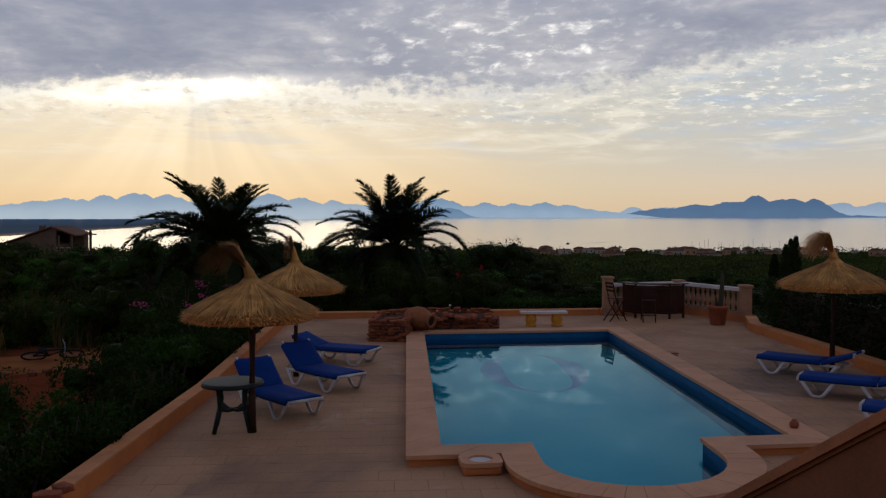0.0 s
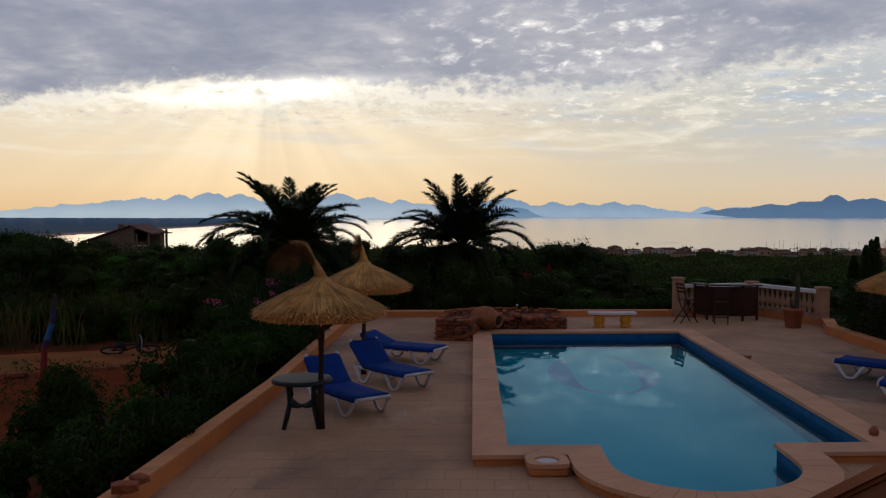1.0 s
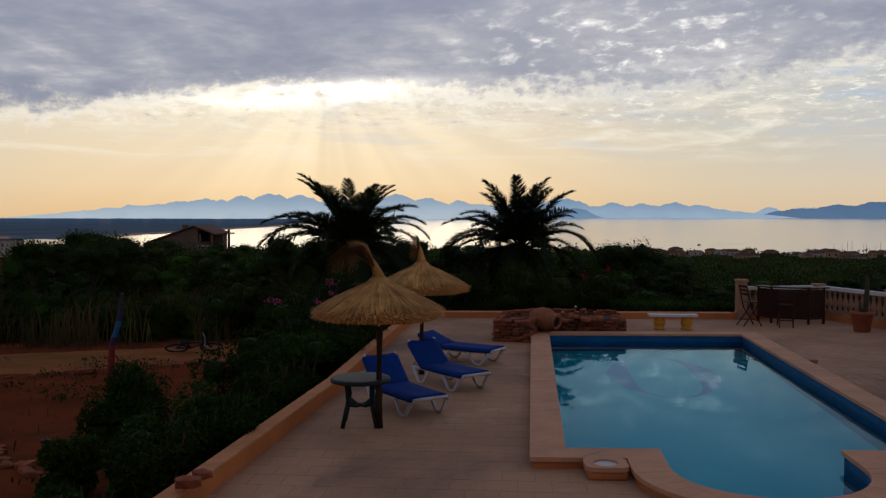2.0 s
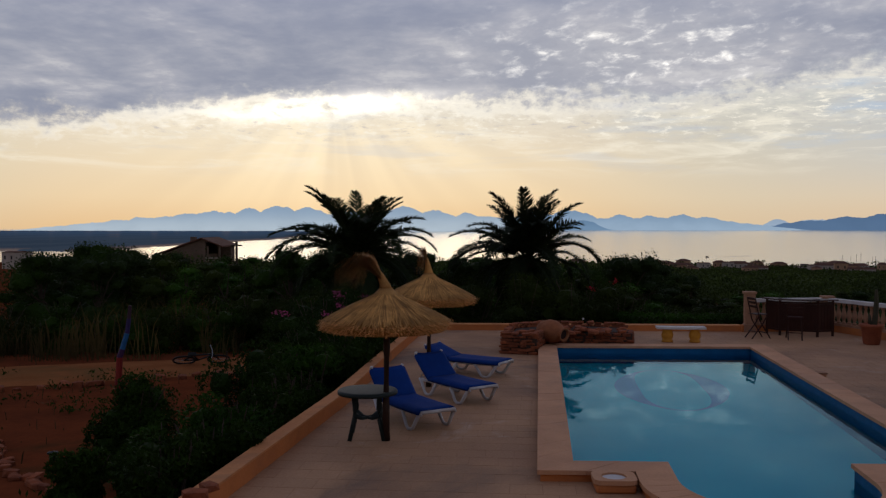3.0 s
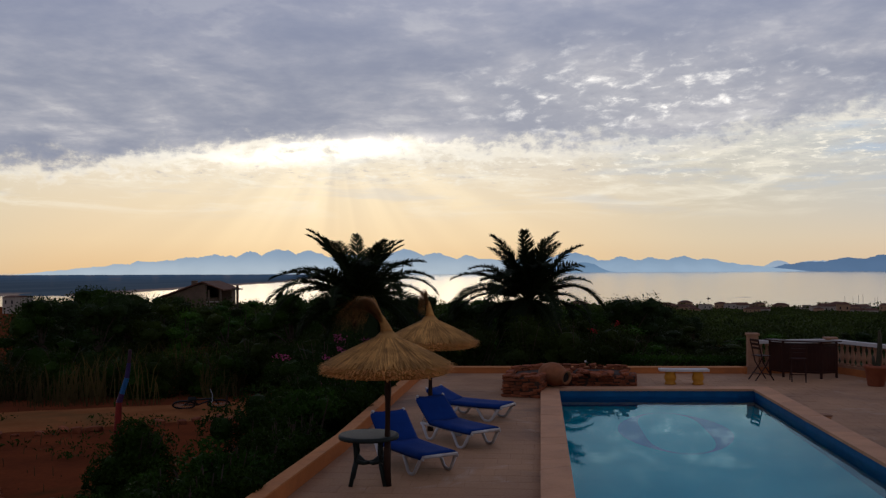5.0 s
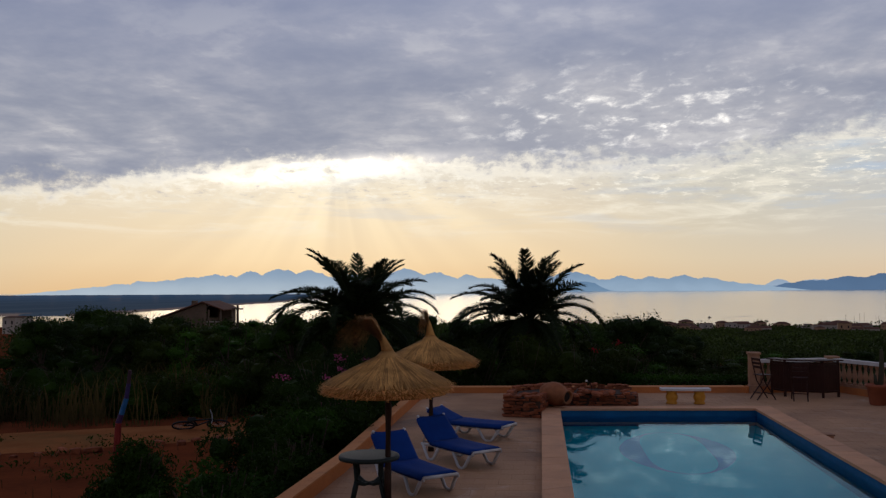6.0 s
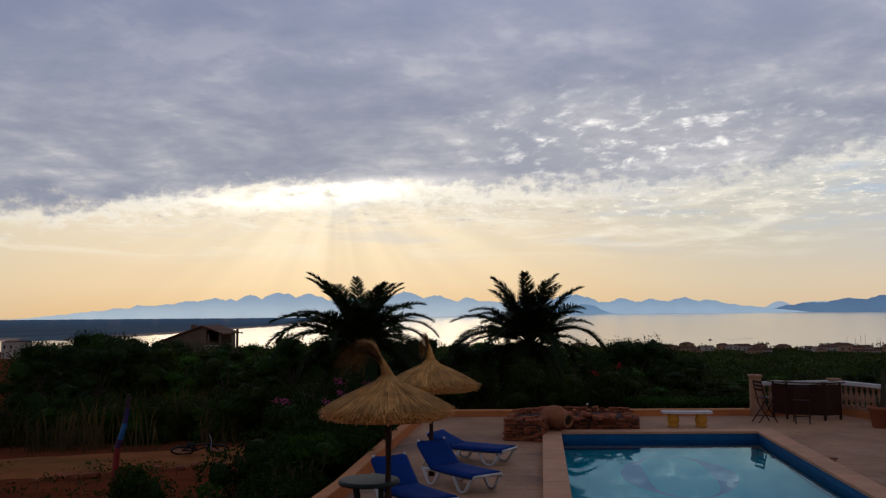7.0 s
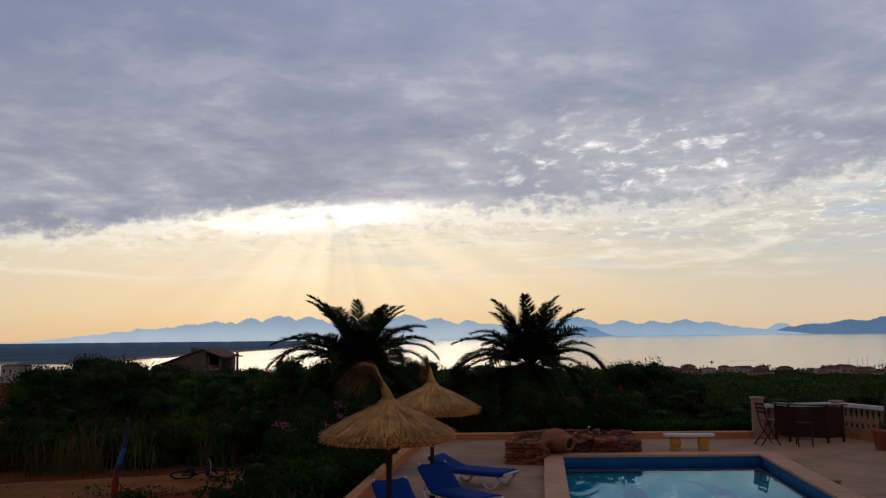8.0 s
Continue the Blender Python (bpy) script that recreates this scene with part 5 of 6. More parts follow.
# ---- balustrade at the bay ----
def build_balustrade():
    b = thing("balustrade", Matrix(), "pink cast stone balustrade with posts at the terrace corner", "balustrade")
    bm = strip(bmesh.new(), [(4.95, 27.4), *BAY[1:2], (8.78, 25.45)], 0.0, 0.24, -2.5, 0.2)
    part("plinth", bm, M_KERB, b, "orange rendered plinth")
    posts = [(5.18, 27.5, 1.22), (7.6, 28.22, 1.06), (8.90, 25.7, 1.10)]
    for x, y, h in posts:
        bm = boxes(((x - 0.15, y - 0.15, 0.0), (x + 0.15, y + 0.15, h - 0.075), 0.01), ((x - 0.185, y - 0.185, h - 0.073), (x + 0.185, y + 0.185, h), 0.015), ((x - 0.17, y - 0.17, 0.0), (x + 0.17, y + 0.17, 0.24), 0.01))
        part("post", bm, M_BALUSTER, b, "square capped post")
    prof = [(0.062, 0.0), (0.062, 0.05), (0.035, 0.07), (0.045, 0.12), (0.075, 0.22), (0.07, 0.30), (0.038, 0.44), (0.035, 0.52), (0.05, 0.55), (0.06, 0.57), (0.06, 0.62)]
    me = None
    for (x0, y0, _), (x1, y1, _) in zip(posts, posts[1:]):
        ln = math.hypot(x1 - x0, y1 - y0)
        d = Vector(((x1 - x0) / ln, (y1 - y0) / ln))
        line = [(x0 + d.x * 0.15, y0 + d.y * 0.15), (x1 - d.x * 0.15, y1 - d.y * 0.15)]
        # The pale slab stone paints in the sky's reflection on the rail.
        part("rail", strip(bmesh.new(), line, -0.11, 0.11, 0.90, 1.0), M_SLAB, b, "handrail paled for the sky reflected on it")
        part("sill", strip(bmesh.new(), line, -0.10, 0.10, 0.202, 0.278), M_BALUSTER, b)
        k = int((ln - 0.45) / 0.2)
        for i in range(k + 1):
            s = 0.26 + (ln - 0.52) * i / k
            if me is None:
                me = part("baluster", lathe(bmesh.new(), prof, 12), M_BALUSTER, b, "turned baluster", True)
                me.matrix_basis = pose(x0 + d.x * s, y0 + d.y * s, 0.279)
            else:
                twin(me, pose(x0 + d.x * s, y0 + d.y * s, 0.279))


build_balustrade()


# ---- bar, folding chairs, pot ----
def build_bar():
    b = thing("bar_counter", pose(6.45, 26.75, 0, 0, 0, -8), "dark red wooden garden bar with three panelled sides", "bar")
    sides = [((-0.88, 0.30), (-0.55, -0.12)), ((-0.55, -0.12), (0.45, -0.25)), ((0.45, -0.25), (0.90, 0.12))]
    for (x0, y0), (x1, y1) in sides:
        ln = math.hypot(x1 - x0, y1 - y0)
        m = pose(x0, y0, 0, 0, 0, math.degrees(math.atan2(y1 - y0, x1 - x0)))
        bm = bmesh.new()
        box(bm, (0.0, -0.015, 0.16), (ln, 0.015, 0.94), 0.0, m)
        part("panel", bm, M_DARKWOOD, b)
        k = max(3, round(ln / 0.11))
        sl = None
        for i in range(k):
            w = ln / k
            bm = bmesh.new()
            box(bm, (i * w + 0.006, -0.032, 0.2), ((i + 1) * w - 0.006, -0.016, 0.92), 0.003, m)
            part("slat", bm, M_DARKWOOD, b)
        for z in (0.145, 0.945):
            bm = bmesh.new()
            box(bm, (0.0, -0.045, z), (ln, 0.03, z + 0.055), 0.004, m)
            part("rail", bm, M_DARKWOOD, b)
        bm = bmesh.new()
        box(bm, (-0.06, -0.16, 1.04), (ln + 0.06, 0.22, 1.075), 0.006, m)
        part("counter_top", bm, M_DARKWOOD, b)
    for x, y in ((-0.88, 0.30), (-0.55, -0.12), (0.45, -0.25), (0.90, 0.12)):
        bm = boxes(((x - 0.035, y - 0.035, 0.0), (x + 0.035, y + 0.035, 1.04), 0.006))
        part("post", bm, M_DARKWOOD, b)


build_bar()


def folding_chair(x, y, turn, label, seat=0.66, top=1.12):
    c = thing("folding_chair", pose(x, y, 0, 0, 0, turn), label, "chair", "folding bar chairs")
    for s in (-1, 1):
        yy = s * 0.21
        part("leg", tube(bmesh.new(), [(0.28, yy, 0.0), (-0.05, yy, seat * 0.75), (-0.20, yy, top)], 0.018, 6), M_DARKWOOD, c)
        part("leg", tube(bmesh.new(), [(-0.28, yy * 0.86, 0.0), (0.05, yy * 0.86, seat * 0.6), (0.2, yy * 0.86, seat)], 0.018, 6), M_DARKWOOD, c)
    for i in range(5):
        x0 = -0.16 + i * 0.075
        part("seat_slat", boxes(((x0, -0.22, seat), (x0 + 0.06, 0.22, seat + 0.02), 0.004)), M_DARKWOOD, c)
    for z in (top - 0.02, top - 0.13, top - 0.24):
        xx = -0.05 - 0.15 * (z - seat * 0.75) / (top - seat * 0.75)
        part("back_slat", boxes(((xx - 0.012, -0.22, z - 0.035), (xx + 0.012, 0.22, z + 0.035), 0.004)), M_DARKWOOD, c)
    part("foot_bar", tube(bmesh.new(), [(-0.16, -0.19, 0.2), (-0.16, 0.19, 0.2)], 0.015, 6), M_DARKWOOD, c)
    part("foot_bar", tube(bmesh.new(), [(0.19, -0.21, 0.16), (0.19, 0.21, 0.16)], 0.015, 6), M_DARKWOOD, c)


folding_chair(5.12, 26.0, 20, "dark folding wooden bar chair near the balustrade post", 0.68, 1.15)
folding_chair(6.1, 25.85, 80, "dark folding wooden chair in front of the bar", 0.62, 1.02)


def cactus_pot(x, y):
    p = thing("plant_pot", pose(x, y, 0), "large terracotta pot beside the balustrade", "pot")
    part("pot", lathe(bmesh.new(), [(0.0, 0.0), (0.19, 0.0), (0.21, 0.03), (0.27, 0.46), (0.295, 0.47), (0.30, 0.55), (0.275, 0.56), (0.255, 0.50), (0.0, 0.49)], 24), M_POT, p, "", True)
    c = thing("cactus", pose(x + 0.06, y, 0.48), "slim upright grey green cactus in the pot", "cactus")
    bm = bmesh.new()
    rings = []
    for i in range(16):
        t = i / 15
        z = 1.0 * t
        r = 0.062 * (1 - 0.5 * t ** 3)
        rings.append([(r * (1 + 0.16 * (j % 2)) * math.cos(a) + 0.05 * math.sin(t * 2), r * (1 + 0.16 * (j % 2)) * math.sin(a), z) for j, a in enumerate([2 * math.pi * j / 14 for j in range(14)])])
    ring_loft(bm, rings)
    part("stem", bm, material("cactus_skin", lin(0.055, 0.045, 0.026), lin(0.035, 0.033, 0.018), 0.7, 8, 60, 0.3), c)
    bm = bmesh.new()
    tube(bm, [(0, 0, 0.02), (-0.1, 0.02, 0.1), (-0.12, 0.02, 0.32)], [0.05, 0.05, 0.035], 10)
    part("side_stem", bm, bpy.data.materials["cactus_skin"], c, "", True)


cactus_pot(7.9, 25.08)


# ---- stair wall from the house down to the terrace ----
def stair_wall():
    w = thing("stair_parapet", Matrix(), "sloping rendered stair parapet with a terracotta coping", "parapet", kind="structure")
    a, b = Vector((2.62, 3.95, 2.655)), Vector((1.46, 6.45, 0.743))
    d = (b - a)
    flat = Vector((d.x, d.y, 0)).normalized()
    side = Vector((-flat.y, flat.x, 0))
    if side.x < 0:
        side = -side
    def slab(o0, o1, z0, z1, mat, name, label=""):
        rings = []
        for p in (a, b):
            q0, q1 = p + side * o0, p + side * o1
            rings.append([(q0.x, q0.y, p.z + z0), (q1.x, q1.y, p.z + z0), (q1.x, q1.y, p.z + z1), (q0.x, q0.y, p.z + z1)])
        part(name, ring_loft(bmesh.new(), rings), mat, w, label)
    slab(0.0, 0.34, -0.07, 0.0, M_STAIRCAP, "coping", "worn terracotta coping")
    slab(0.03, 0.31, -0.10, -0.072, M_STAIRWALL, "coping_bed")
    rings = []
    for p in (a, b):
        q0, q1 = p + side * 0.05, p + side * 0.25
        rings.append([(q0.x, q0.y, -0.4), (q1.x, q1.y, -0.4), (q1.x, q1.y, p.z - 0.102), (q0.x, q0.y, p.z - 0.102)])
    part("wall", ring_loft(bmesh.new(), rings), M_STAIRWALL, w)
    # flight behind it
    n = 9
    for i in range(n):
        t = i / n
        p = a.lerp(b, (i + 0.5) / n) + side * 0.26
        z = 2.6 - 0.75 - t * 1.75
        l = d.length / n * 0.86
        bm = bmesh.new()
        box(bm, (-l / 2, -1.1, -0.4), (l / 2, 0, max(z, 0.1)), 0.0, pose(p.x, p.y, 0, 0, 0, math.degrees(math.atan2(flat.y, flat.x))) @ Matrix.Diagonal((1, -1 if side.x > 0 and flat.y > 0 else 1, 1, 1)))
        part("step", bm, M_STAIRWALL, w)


stair_wall()

# upper terrace of the house under and behind the camera
h = thing("house", Matrix(), "rendered house front behind the upper terrace", "house", kind="structure")
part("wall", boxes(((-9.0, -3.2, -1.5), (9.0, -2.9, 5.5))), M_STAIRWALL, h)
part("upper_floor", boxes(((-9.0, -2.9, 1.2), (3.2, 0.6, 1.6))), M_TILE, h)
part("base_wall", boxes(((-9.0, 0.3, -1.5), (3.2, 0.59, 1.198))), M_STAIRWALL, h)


# ---- field on the west side ----
def bicycle(x, y, turn):
    g = ground_z(x, y)
    b = thing("bicycle", pose(x, y, g + 0.22, 0, 0, turn) @ pose(0, 0, 0, 62, 0, 0), "black bicycle lying on the dirt track", "bicycle")
    for cx in (-0.52, 0.52):
        bm = bmesh.new()
        rings = []
        for i in range(28):
            a = 2 * math.pi * i / 28
            rings.append([((0.33 + 0.032 * math.cos(q)) * math.cos(a) + cx, 0.03 * math.sin(q), (0.33 + 0.032 * math.cos(q)) * math.sin(a)) for q in [2 * math.pi * k / 6 for k in range(6)]])
        ring_loft(bm, rings, closed=True)
        wh = part("wheel", bm, M_BLACK, b, "", True)
        bm = bmesh.new()
        for i in range(9):
            a = math.pi * i / 9
            tube(bm, [(cx - 0.32 * math.cos(a), 0, -0.32 * math.sin(a)), (cx + 0.32 * math.cos(a), 0, 0.32 * math.sin(a))], 0.003, 4)
        part("spokework", bm, M_METAL, wh)
    bm = bmesh.new()
    for p, q in (((-0.52, 0, 0), (-0.1, 0, -0.03)), ((-0.52, 0, 0), (-0.22, 0, 0.42)), ((-0.1, 0, -0.03), (-0.24, 0, 0.5)), ((-0.1, 0, -0.03), (0.36, 0, 0.42)), ((-0.22, 0, 0.42), (0.36, 0, 0.48)), ((0.34, 0, 0.55), (0.52, 0, 0))):
        tube(bm, [p, q], 0.026, 6)
    part("frame", bm, M_BLACK, b)
    part("handlebar", tube(bmesh.new(), [(0.28, -0.26, 0.6), (0.35, -0.1, 0.6), (0.34, 0.1, 0.6), (0.28, 0.26, 0.6)], 0.014, 6), M_METAL, b)
    part("saddle", boxes(((-0.38, -0.06, 0.5), (-0.14, 0.06, 0.55), 0.02)), M_BLACK, b)


bicycle(-11.6, 25.9, 22)
g = ground_z(-10.4, 25.0)
s = thing("stake", pose(-10.4, 25.0, g), "thin upright wooden stake by the track", "stake")
part("rod", tube(bmesh.new(), [(0, 0, -0.2), (0.01, 0, 0.62)], 0.022, 6), M_POLE, s)


def painted_pole(x, y):
    g = ground_z(x, y)
    p = thing("painted_pole", pose(x, y, g), "crooked pole painted in red, blue and orange bands", "pole")
    line = [Vector((0, 0, -0.2)), Vector((0.0, 0, 0.7)), Vector((0.03, 0, 1.22)), Vector((0.10, 0, 1.42)), Vector((0.22, 0, 1.78)), Vector((0.27, 0, 2.12)), Vector((0.30, 0, 2.42))]
    cols = (lin(0.16, 0.012, 0.012), lin(0.20, 0.02, 0.015), lin(0.05, 0.02, 0.06), lin(0.02, 0.10, 0.24), lin(0.035, 0.02, 0.08), lin(0.045, 0.02, 0.03))
    for i, c in enumerate(cols):
        bm = tube(bmesh.new(), [line[i], line[i + 1]], [0.085 - 0.008 * i, 0.08 - 0.008 * i], 9)
        part("band", bm, material("pole_paint", c, None, 0.6, 8, 60, 0.2), p)


painted_pole(-10.42, 18.75)


def field_stones():
    rng = np.random.default_rng(3)
    spots = [(-17.0 + i * 0.42 + rng.uniform(-0.15, 0.15), 23.95 + 0.69 * (-17.0 + i * 0.42 + 10.1) + rng.uniform(-0.25, 0.25), rng.uniform(0.7, 2.0)) for i in range(18)]
    spots += [(-11.0 + 3.4 * q + rng.uniform(-0.12, 0.12), 15.2 - 2.9 * q - 0.5 * math.sin(3 * q) + rng.uniform(-0.12, 0.12), rng.uniform(0.5, 1.15)) for q in np.arange(0, 1, 0.03)]
    spots += [(-10.9, 24.0, 1.1), (-10.3, 24.1, 1.5), (-9.8, 24.3, 1.2), (-9.3, 24.7, 1.6), (-9.4, 29.6, 2.2), (-5.05, 10.4, 1.7), (-4.75, 10.25, 1.5), (-5.35, 10.1, 1.3), ]
    for x, y, s in spots:
        o = new("rock", STONES[int(rng.integers(0, 8))])
        tagged(o, "rough red brown rock on the soil", "rock", "field rocks")
        o.matrix_basis = pose(x, y, ground_z(x, y) + 0.04 * s, rng.uniform(-10, 10), rng.uniform(-10, 10), rng.uniform(0, 360)) @ Matrix.Diagonal((s, s * 1.1, s * 1.5, 1))

    for x, y, s in ((-3.98, 8.72, 1.25), (-3.96, 9.02, 1.0)):
        o = new("rock", STONES[int(rng.integers(0, 8))])
        tagged(o, "rough red brown rock on the kerb wall", "rock", "kerb rocks")
        o.matrix_basis = pose(x, y, 0.345, 0, 0, rng.uniform(0, 360)) @ Matrix.Diagonal((s, s, s, 1))


field_stones()


def garden_light(x, y):
    g = ground_z(x, y)
    l = thing("garden_light", pose(x, y, g), "small black spike garden light, unlit", "lamp", "garden lights")
    part("spike", tube(bmesh.new(), [(0, 0, -0.1), (0, 0, 0.34)], 0.014, 6), M_BLACK, l)
    part("head", lathe(bmesh.new(), [(0.0, 0.32), (0.05, 0.33), (0.055, 0.42), (0.09, 0.44), (0.085, 0.46), (0.0, 0.48)], 12), M_BLACK, l)


garden_light(-8.35, 12.95)

# dirt track across the field
M_TRACK = material("dirt_track", lin(0.28, 0.105, 0.038), lin(0.20, 0.066, 0.024), 0.95, 0.8, 12, 0.6, 0.03, stains=lin(0.10, 0.075, 0.03), stain_amt=0.55, coord="World", spec=0.0)


def track_edge(x):
    """The near edge of the track, which crosses the field at a slant."""
    return 24.3 + 0.69 * (x + 10.1) + 0.25 * math.sin(x * 0.6)


def track():
    verts, faces = [], []
    k, w = 70, 7
    for i in range(k + 1):
        x = -34 + 30 * i / k
        y0, y1 = track_edge(x), track_edge(x) + 5.5 + 0.35 * math.sin(x * 0.37 + 1)
        for j in range(w):
            y = y0 + (y1 - y0) * j / (w - 1)
            verts.append((x, y, max(ground_z(x, y), -1.6) + 0.06 + 0.03 * noise.noise((x * 0.9, y * 0.9, 0)) - (0.12 if j in (0, w - 1) else 0)))
    for i in range(k):
        for j in range(w - 1):
            a = i * w + j
            faces.append((a, a + w, a + w + 1, a + 1))
    tagged(raw("road_track", verts, faces, M_TRACK, smooth=True), "dry reddish dirt track through the field", "track", kind="structure")


track()

# ---- houses and far things ----
M_WALLW = material("pale_house_wall", lin(0.36, 0.30, 0.26), lin(0.28, 0.23, 0.20), 0.85, 0.5, 6, 0.2, coord="Object")
M_WALLO = material("ochre_house_wall", lin(0.34, 0.20, 0.12), lin(0.26, 0.15, 0.09), 0.85, 0.5, 6, 0.2)
M_WALLS = material("stone_house_wall", lin(0.13, 0.085, 0.06), lin(0.085, 0.055, 0.04), 0.9, 0.9, 6, 0.3, 0.03)
M_ROOF = material("clay_roof_tile", lin(0.13, 0.055, 0.035), lin(0.09, 0.038, 0.024), 0.85, 0.6, 8, 0.4, 0.03, wave=(2.0, "X"))
M_GLASSD = material("dark_window", lin(0.02, 0.022, 0.025), None, 0.15, 2, 10, 0.0)


def house(name, w, d, h, rise, wall, label, windows=3, hip=False):
    b = thing(name, Matrix(), label, "house", "houses above the shore")
    part("wall", boxes(((-w / 2, -d / 2, -1.5), (w / 2, d / 2, h))), wall, b)
    bm = bmesh.new()
    e = 0.35
    v_ = [bm.verts.new(p) for p in ((-w / 2 - e, -d / 2 - e, h + 0.01), (w / 2 + e, -d / 2 - e, h + 0.01), (w / 2 + e, d / 2 + e, h + 0.01), (-w / 2 - e, d / 2 + e, h + 0.01), (-w / 2 + (w * 0.3 if hip else -e), 0, h + rise), (w / 2 - (w * 0.3 if hip else -e), 0, h + rise))]
    for f in ((0, 1, 5, 4), (2, 3, 4, 5), (1, 2, 5), (3, 0, 4), (3, 2, 1, 0)):
        bm.faces.new([v_[i] for i in f])
    part("roof", bm, M_ROOF, b, "clay tiled roof")
    for i in range(windows):
        x = -w / 2 + w * (i + 0.5) / windows
        part("window", boxes(((x - 0.35, -d / 2 - 0.03, h * 0.4), (x + 0.35, -d / 2 + 0.02, h * 0.72))), M_GLASSD, b)
    return b


TOWN = [house("town_house", 9, 7, 3.2, 1.5, M_WALLW, "pale house with a clay roof above the shore"),
        house("town_house", 7, 6, 4.6, 1.3, M_WALLO, "ochre house with a clay roof above the shore", 2, True),
        house("town_house", 11, 7, 3.0, 1.6, M_WALLO, "long ochre house above the shore", 4, True),
        house("town_house", 6, 6, 3.4, 0.4, M_WALLW, "small white flat roofed house above the shore", 2)]
rh = np.random.default_rng(44)
for k in range(110):
    px = rh.uniform(815, 1720) if k < 96 else rh.uniform(600, 815)
    d = rh.uniform(395, 470) if k % 3 else rh.uniform(330, 400)
    x = (px - 784) / 1550 * d
    m = pose(x, d, ground_z(x, d) + rh.uniform(-0.2, 1.0), 0, 0, rh.uniform(-40, 40))
    s = rh.uniform(0.4, 0.8)
    m = m @ Matrix.Diagonal((s, s, s, 1))
    if k < 4:
        TOWN[k].matrix_basis = m
    else:
        copy_thing(TOWN[k % 4], m).matrix_basis = m

# the big house on the hillside to the west, with a porch under its long roof
hx, hy = -47.3, 105.0
b = thing("hillside_house", pose(hx, hy, -1.45, 0, 0, 6), "brown stone house with a long clay roof and porch", "house")
part("wall", boxes(((-3.7, -3.2, -3), (1.9, 3.2, 1.05))), M_WALLS, b)
bm = bmesh.new()
for x0, z0, x1, z1 in ((-4.1, 1.05, 1.45, 3.0), (1.45, 3.0, 4.1, 2.0)):
    v_ = [bm.verts.new((x_, y_, z_ + t_)) for t_ in (0.0, 0.16) for x_, z_ in ((x0, z0), (x1, z1)) for y_ in (-3.6, 3.6)]
    for f in ((0, 1, 3, 2), (4, 6, 7, 5), (0, 4, 5, 1), (2, 3, 7, 6), (0, 2, 6, 4), (1, 5, 7, 3)):
        bm.faces.new([v_[i] for i in f])
part("roof", bm, M_ROOF, b, "long sloping clay tiled roof")
for y_ in (-3.19, 2.99):
    bm = bmesh.new()
    v_ = [[bm.verts.new((x_, y_ + t_, z_)) for x_, z_ in ((-3.7, 1.052), (1.9, 1.052), (1.9, 2.78), (1.45, 2.95))] for t_ in (0.0, 0.2)]
    bm.faces.new(v_[0])
    bm.faces.new(v_[1])
    for i in range(4):
        bm.faces.new((v_[0][i], v_[0][(i + 1) % 4], v_[1][(i + 1) % 4], v_[1][i]))
    part("gable", bm, M_WALLS, b)
part("back_wall", boxes(((1.9, 1.4, -3.0), (3.7, 3.2, 2.1))), M_WALLS, b)
part("chimney", boxes(((-0.95, -0.35, 1.9), (-0.35, 0.35, 3.2))), M_WALLS, b)
for x_ in (2.2, 3.65):
    part("porch_post", boxes(((x_ - 0.09, -3.3, -2.0), (x_ + 0.09, -3.1, 2.1))), M_WALLS, b)
for z_ in (-0.1, 0.25, 0.6):
    part("porch_rail", boxes(((1.9, -3.28, z_), (3.8, -3.2, z_ + 0.1))), M_WALLW, b)
part("porch_floor", boxes(((1.9, -3.3, -0.5), (3.8, 1.4, -0.25))), M_WALLS, b)
for x_ in (-2.6, -0.4):
    part("window", boxes(((x_ - 0.35, -3.24, -0.4), (x_ + 0.35, -3.18, 0.6))), M_GLASSD, b)

m = pose((-285 - 784) / 1550 * 120, 120, 3.2 - 120 * (452 - 378) / 1550, 0, 0, -20)
w = copy_thing(TOWN[3], m)
tagged(w, "small white flat roofed house among the trees", "house")
w.matrix_basis = m @ Matrix.Diagonal((0.5, 0.5, 0.5, 1))


def utility_pole(px, y, top, bottom):
    x = (px - 784) / 1550 * y
    z0, z1 = ground_z(x, y), 3.2 - y * (top - 378) / 1550
    p = thing("utility_pole", pose(x, y, z0), "wooden utility pole among the trees", "pole")
    part("mast", tube(bmesh.new(), [(0, 0, -0.5), (0, 0, z1 - z0)], [0.14, 0.10], 8), M_BARK, p)
    part("crossarm", boxes(((-0.45, -0.05, z1 - z0 - 0.35), (0.45, 0.05, z1 - z0 - 0.25))), M_BARK, p)


utility_pole(160, 66, 408, 480)


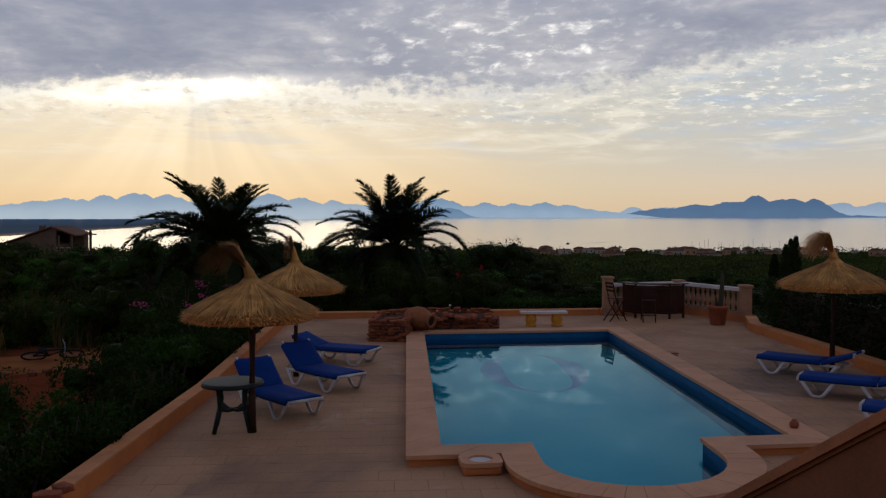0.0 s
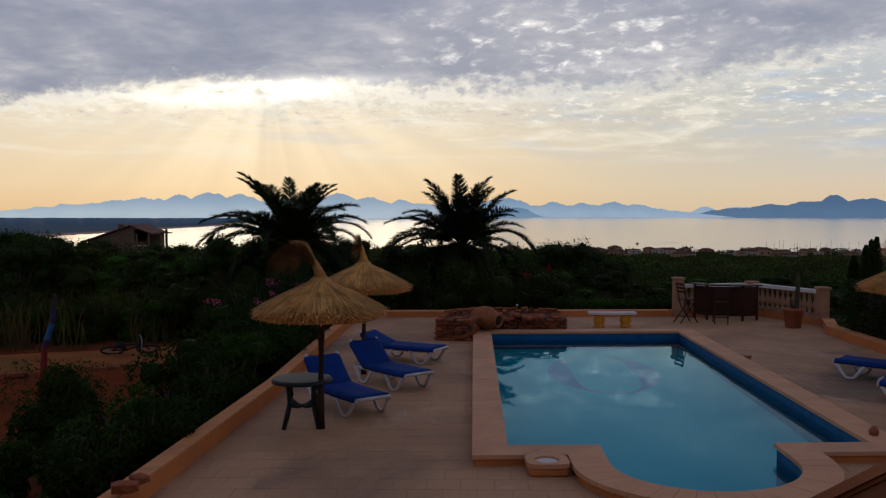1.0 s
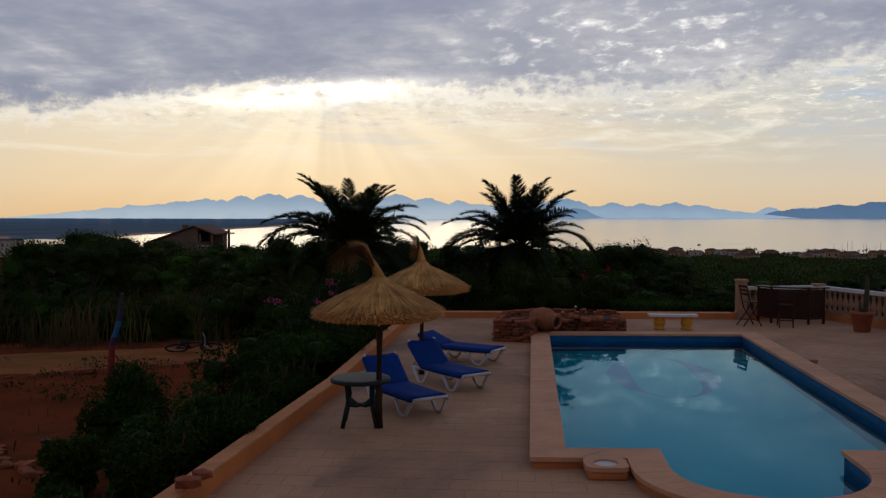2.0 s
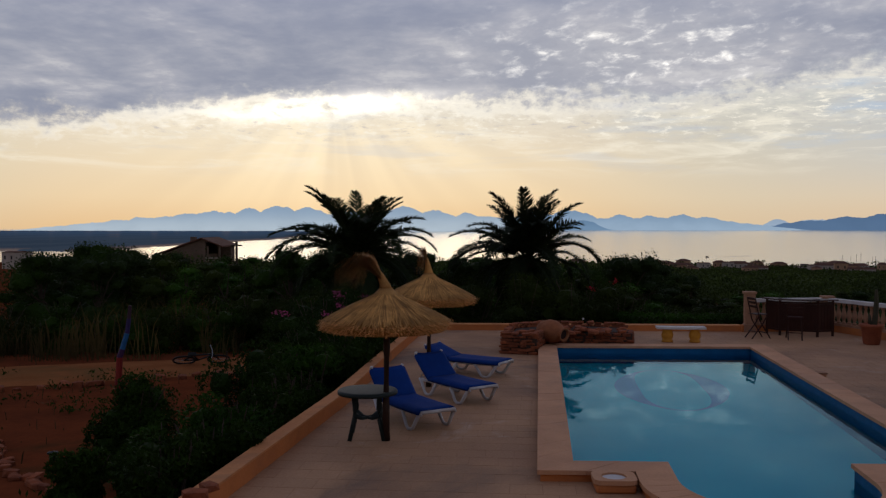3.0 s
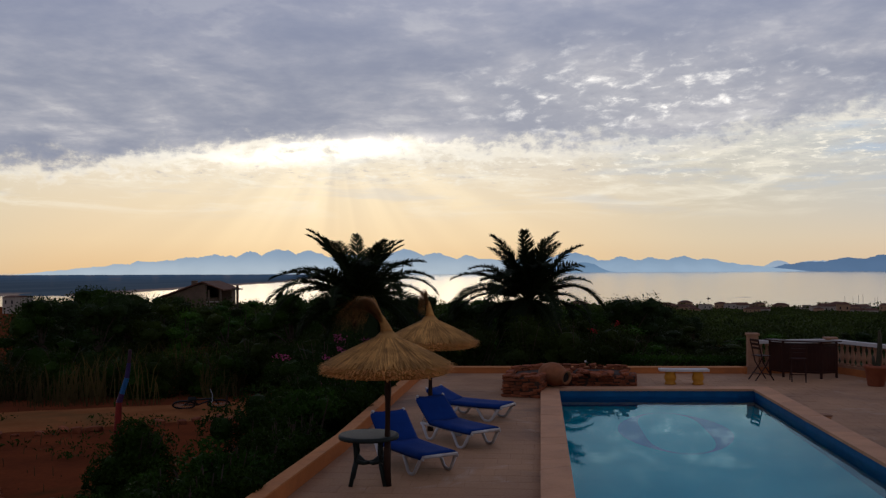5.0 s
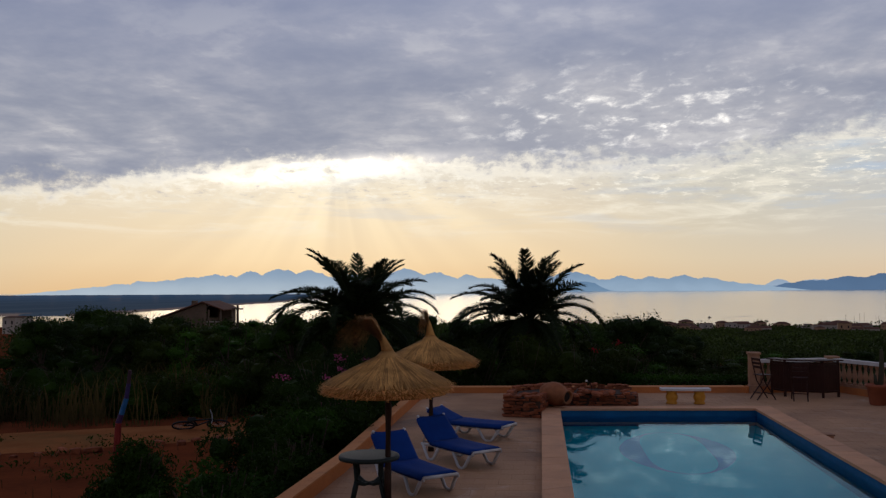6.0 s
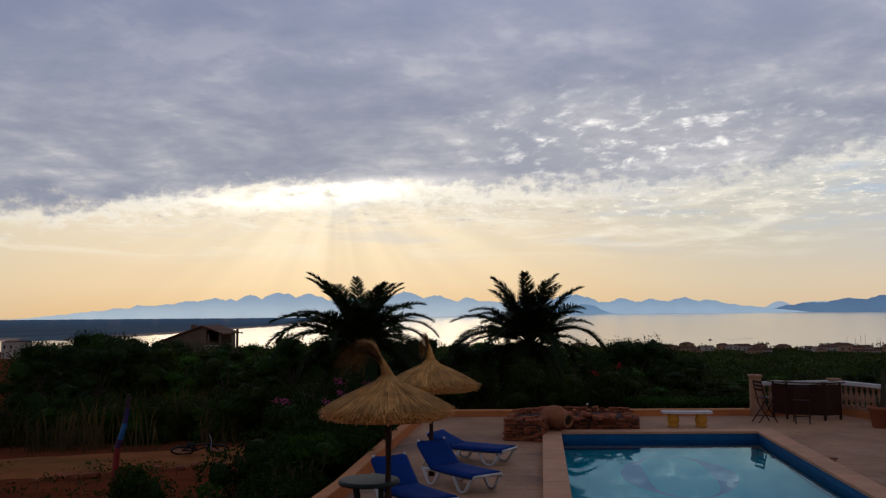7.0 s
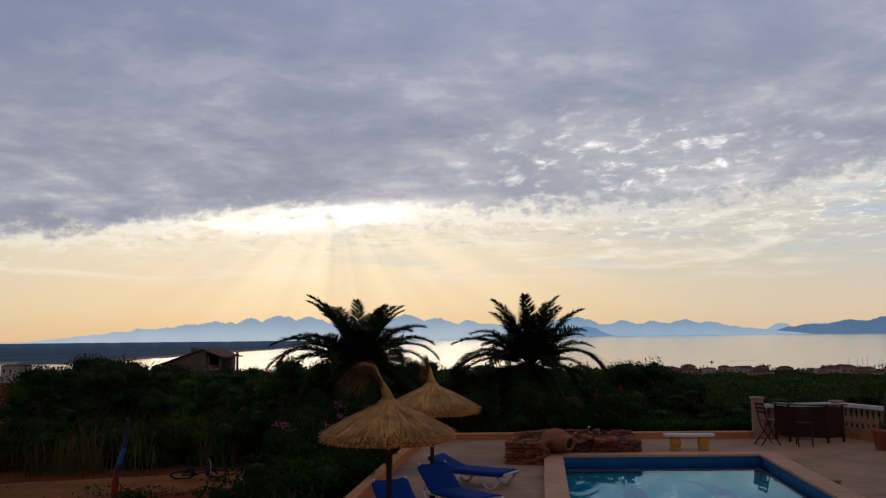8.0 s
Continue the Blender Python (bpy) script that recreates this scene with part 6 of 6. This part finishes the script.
def motor_boat():
    d = 640
    x = (1005 - 784) / 1550 * d
    b = thing("motor_boat", pose(x, d, SEA, 0, 0, 200) @ Matrix.Diagonal((0.55, 0.55, 0.55, 1)), "small dark motor boat under way on the bay", "boat")
    bm = bmesh.new()
    rings = []
    for t in range(7):
        q = t / 6
        wd = 0.95 * (1 - q ** 3)
        xx = -2.4 + 5.0 * q
        rings.append([(xx, -wd, 0.75), (xx, -wd * 0.6, -0.2), (xx, wd * 0.6, -0.2), (xx, wd, 0.75)])
    ring_loft(bm, rings)
    part("hull", bm, M_WALLS, b)
    part("cabin", boxes(((-0.8, -0.6, 0.76), (0.9, 0.6, 1.7), 0.1)), M_BLACK, b)
    verts, faces = [], []
    for i in range(30):
        t = i / 29
        xx, yy = x + 3 + 34 * t, d + 2 + 36 * t ** 1.3
        w_ = 0.5 + 1.4 * t
        verts += [(xx - w_, yy, SEA + 0.05), (xx + w_, yy + 0.5, SEA + 0.05)]
    faces = [(2 * i, 2 * i + 1, 2 * i + 3, 2 * i + 2) for i in range(29)]
    wk = raw("wake", verts, faces, material("wake_ripples", lin(0.62, 0.62, 0.62), None, 0.6, 0.2, 1.0, 0.5, 0.1))
    tagged(wk, "curved wake behind the motor boat", "wake", kind="stuff")


motor_boat()


def sail_boat(px, d, h):
    x = (px - 784) / 1550 * d
    b = thing("moored_sailboat", pose(x, d, SEA), "moored sailing boat with a bare mast", "boat", "moored boats")
    bm = bmesh.new()
    rings = [[(-3 + 6 * q, -0.9 * (1 - q ** 2), 0.8), (-3 + 6 * q, -0.4 * (1 - q ** 2), -0.3), (-3 + 6 * q, 0.4 * (1 - q ** 2), -0.3), (-3 + 6 * q, 0.9 * (1 - q ** 2), 0.8)] for q in (0, 0.25, 0.5, 0.75, 0.97)]
    ring_loft(bm, rings)
    part("hull", bm, M_WALLW, b)
    part("mast", tube(bmesh.new(), [(0, 0, 0.7), (0, 0, h)], 0.10, 5), M_METAL, b)


for k in range(16):
    sail_boat(1225 + k * 11 + rh.uniform(-5, 5), 492 + rh.uniform(0, 14), rh.uniform(5, 8))


# ---- paving tiles, last ----
def inside(poly, x, y):
    c = False
    for (x0, y0), (x1, y1) in zip(poly, poly[1:] + poly[:1]):
        if (y0 > y) != (y1 > y) and x < (x1 - x0) * (y - y0) / (y1 - y0) + x0:
            c = not c
    return c


def lay_tiles():
    edge = [(-4.1, 0.8), (-4.12, 10.0), (-4.13, 15.1), (-4.44, 21.0), (-4.6, 25.4), (-4.64, 26.5), (4.95, 27.58), (7.5, 28.15), (9.15, 25.65), (8.48, 23.7), (8.78, 17.1), (9.48, 6.0), (9.83, 0.8)]
    hole = [pool_xy(u, v_) for u, v_ in pool_outline(0.26)]
    s, gap, th = 0.40, 0.004, 0.012
    a = radians(3.5)
    ca, sa = math.cos(a), math.sin(a)
    rng = np.random.default_rng(12)
    me = bpy.data.meshes.new("tile")
    hs, b = s / 2 - gap / 2, 0.002
    vs = [(x_ * (hs - (b if z_ else 0)), y_ * (hs - (b if z_ else 0)), 0.0 if z_ else -th) for z_ in (0, 1) for x_, y_ in ((-1, -1), (1, -1), (1, 1), (-1, 1))]
    fs = [(4, 5, 6, 7), (0, 1, 5, 4), (1, 2, 6, 5), (2, 3, 7, 6), (3, 0, 4, 7)]
    me.from_pydata(vs, [], fs)
    me.materials.append(M_TILE)
    rest_v, rest_f, n = [], [], 0
    spots = []
    for j in range(73):
        for i in range(-20, 40):
            u, v_ = i * s + (s / 2 if j % 2 else 0), -0.2 + j * s
            x, y = u * ca - v_ * sa * 0.6, u * sa + v_
            if inside(edge, x, y) and not inside(hole, x, y):
                spots.append((x, y))
    near = sorted(spots, key=lambda p: (p[1] < 9.0, abs(p[1] - 9.0) + 0.25 * abs(p[0] + 1.5)))[:300]
    nearset = set(near)
    for x, y in spots:
        z = rng.uniform(-0.0006, 0.0012)
        tilt = rng.uniform(-0.12, 0.12, 2)
        m = pose(x, y, z, tilt[0], tilt[1], math.degrees(a))
        if (x, y) in nearset:
            o = new("tile", me)
            o.parent = terrace
            o.matrix_basis = m
        else:
            k = len(rest_v)
            rest_v += [tuple(m @ Vector(p)) for p in vs]
            rest_f += [tuple(k + q for q in f) for f in fs]
    o = raw("paving", rest_v, rest_f, M_TILE, terrace)
    tagged(o, kind="stuff")


lay_tiles()
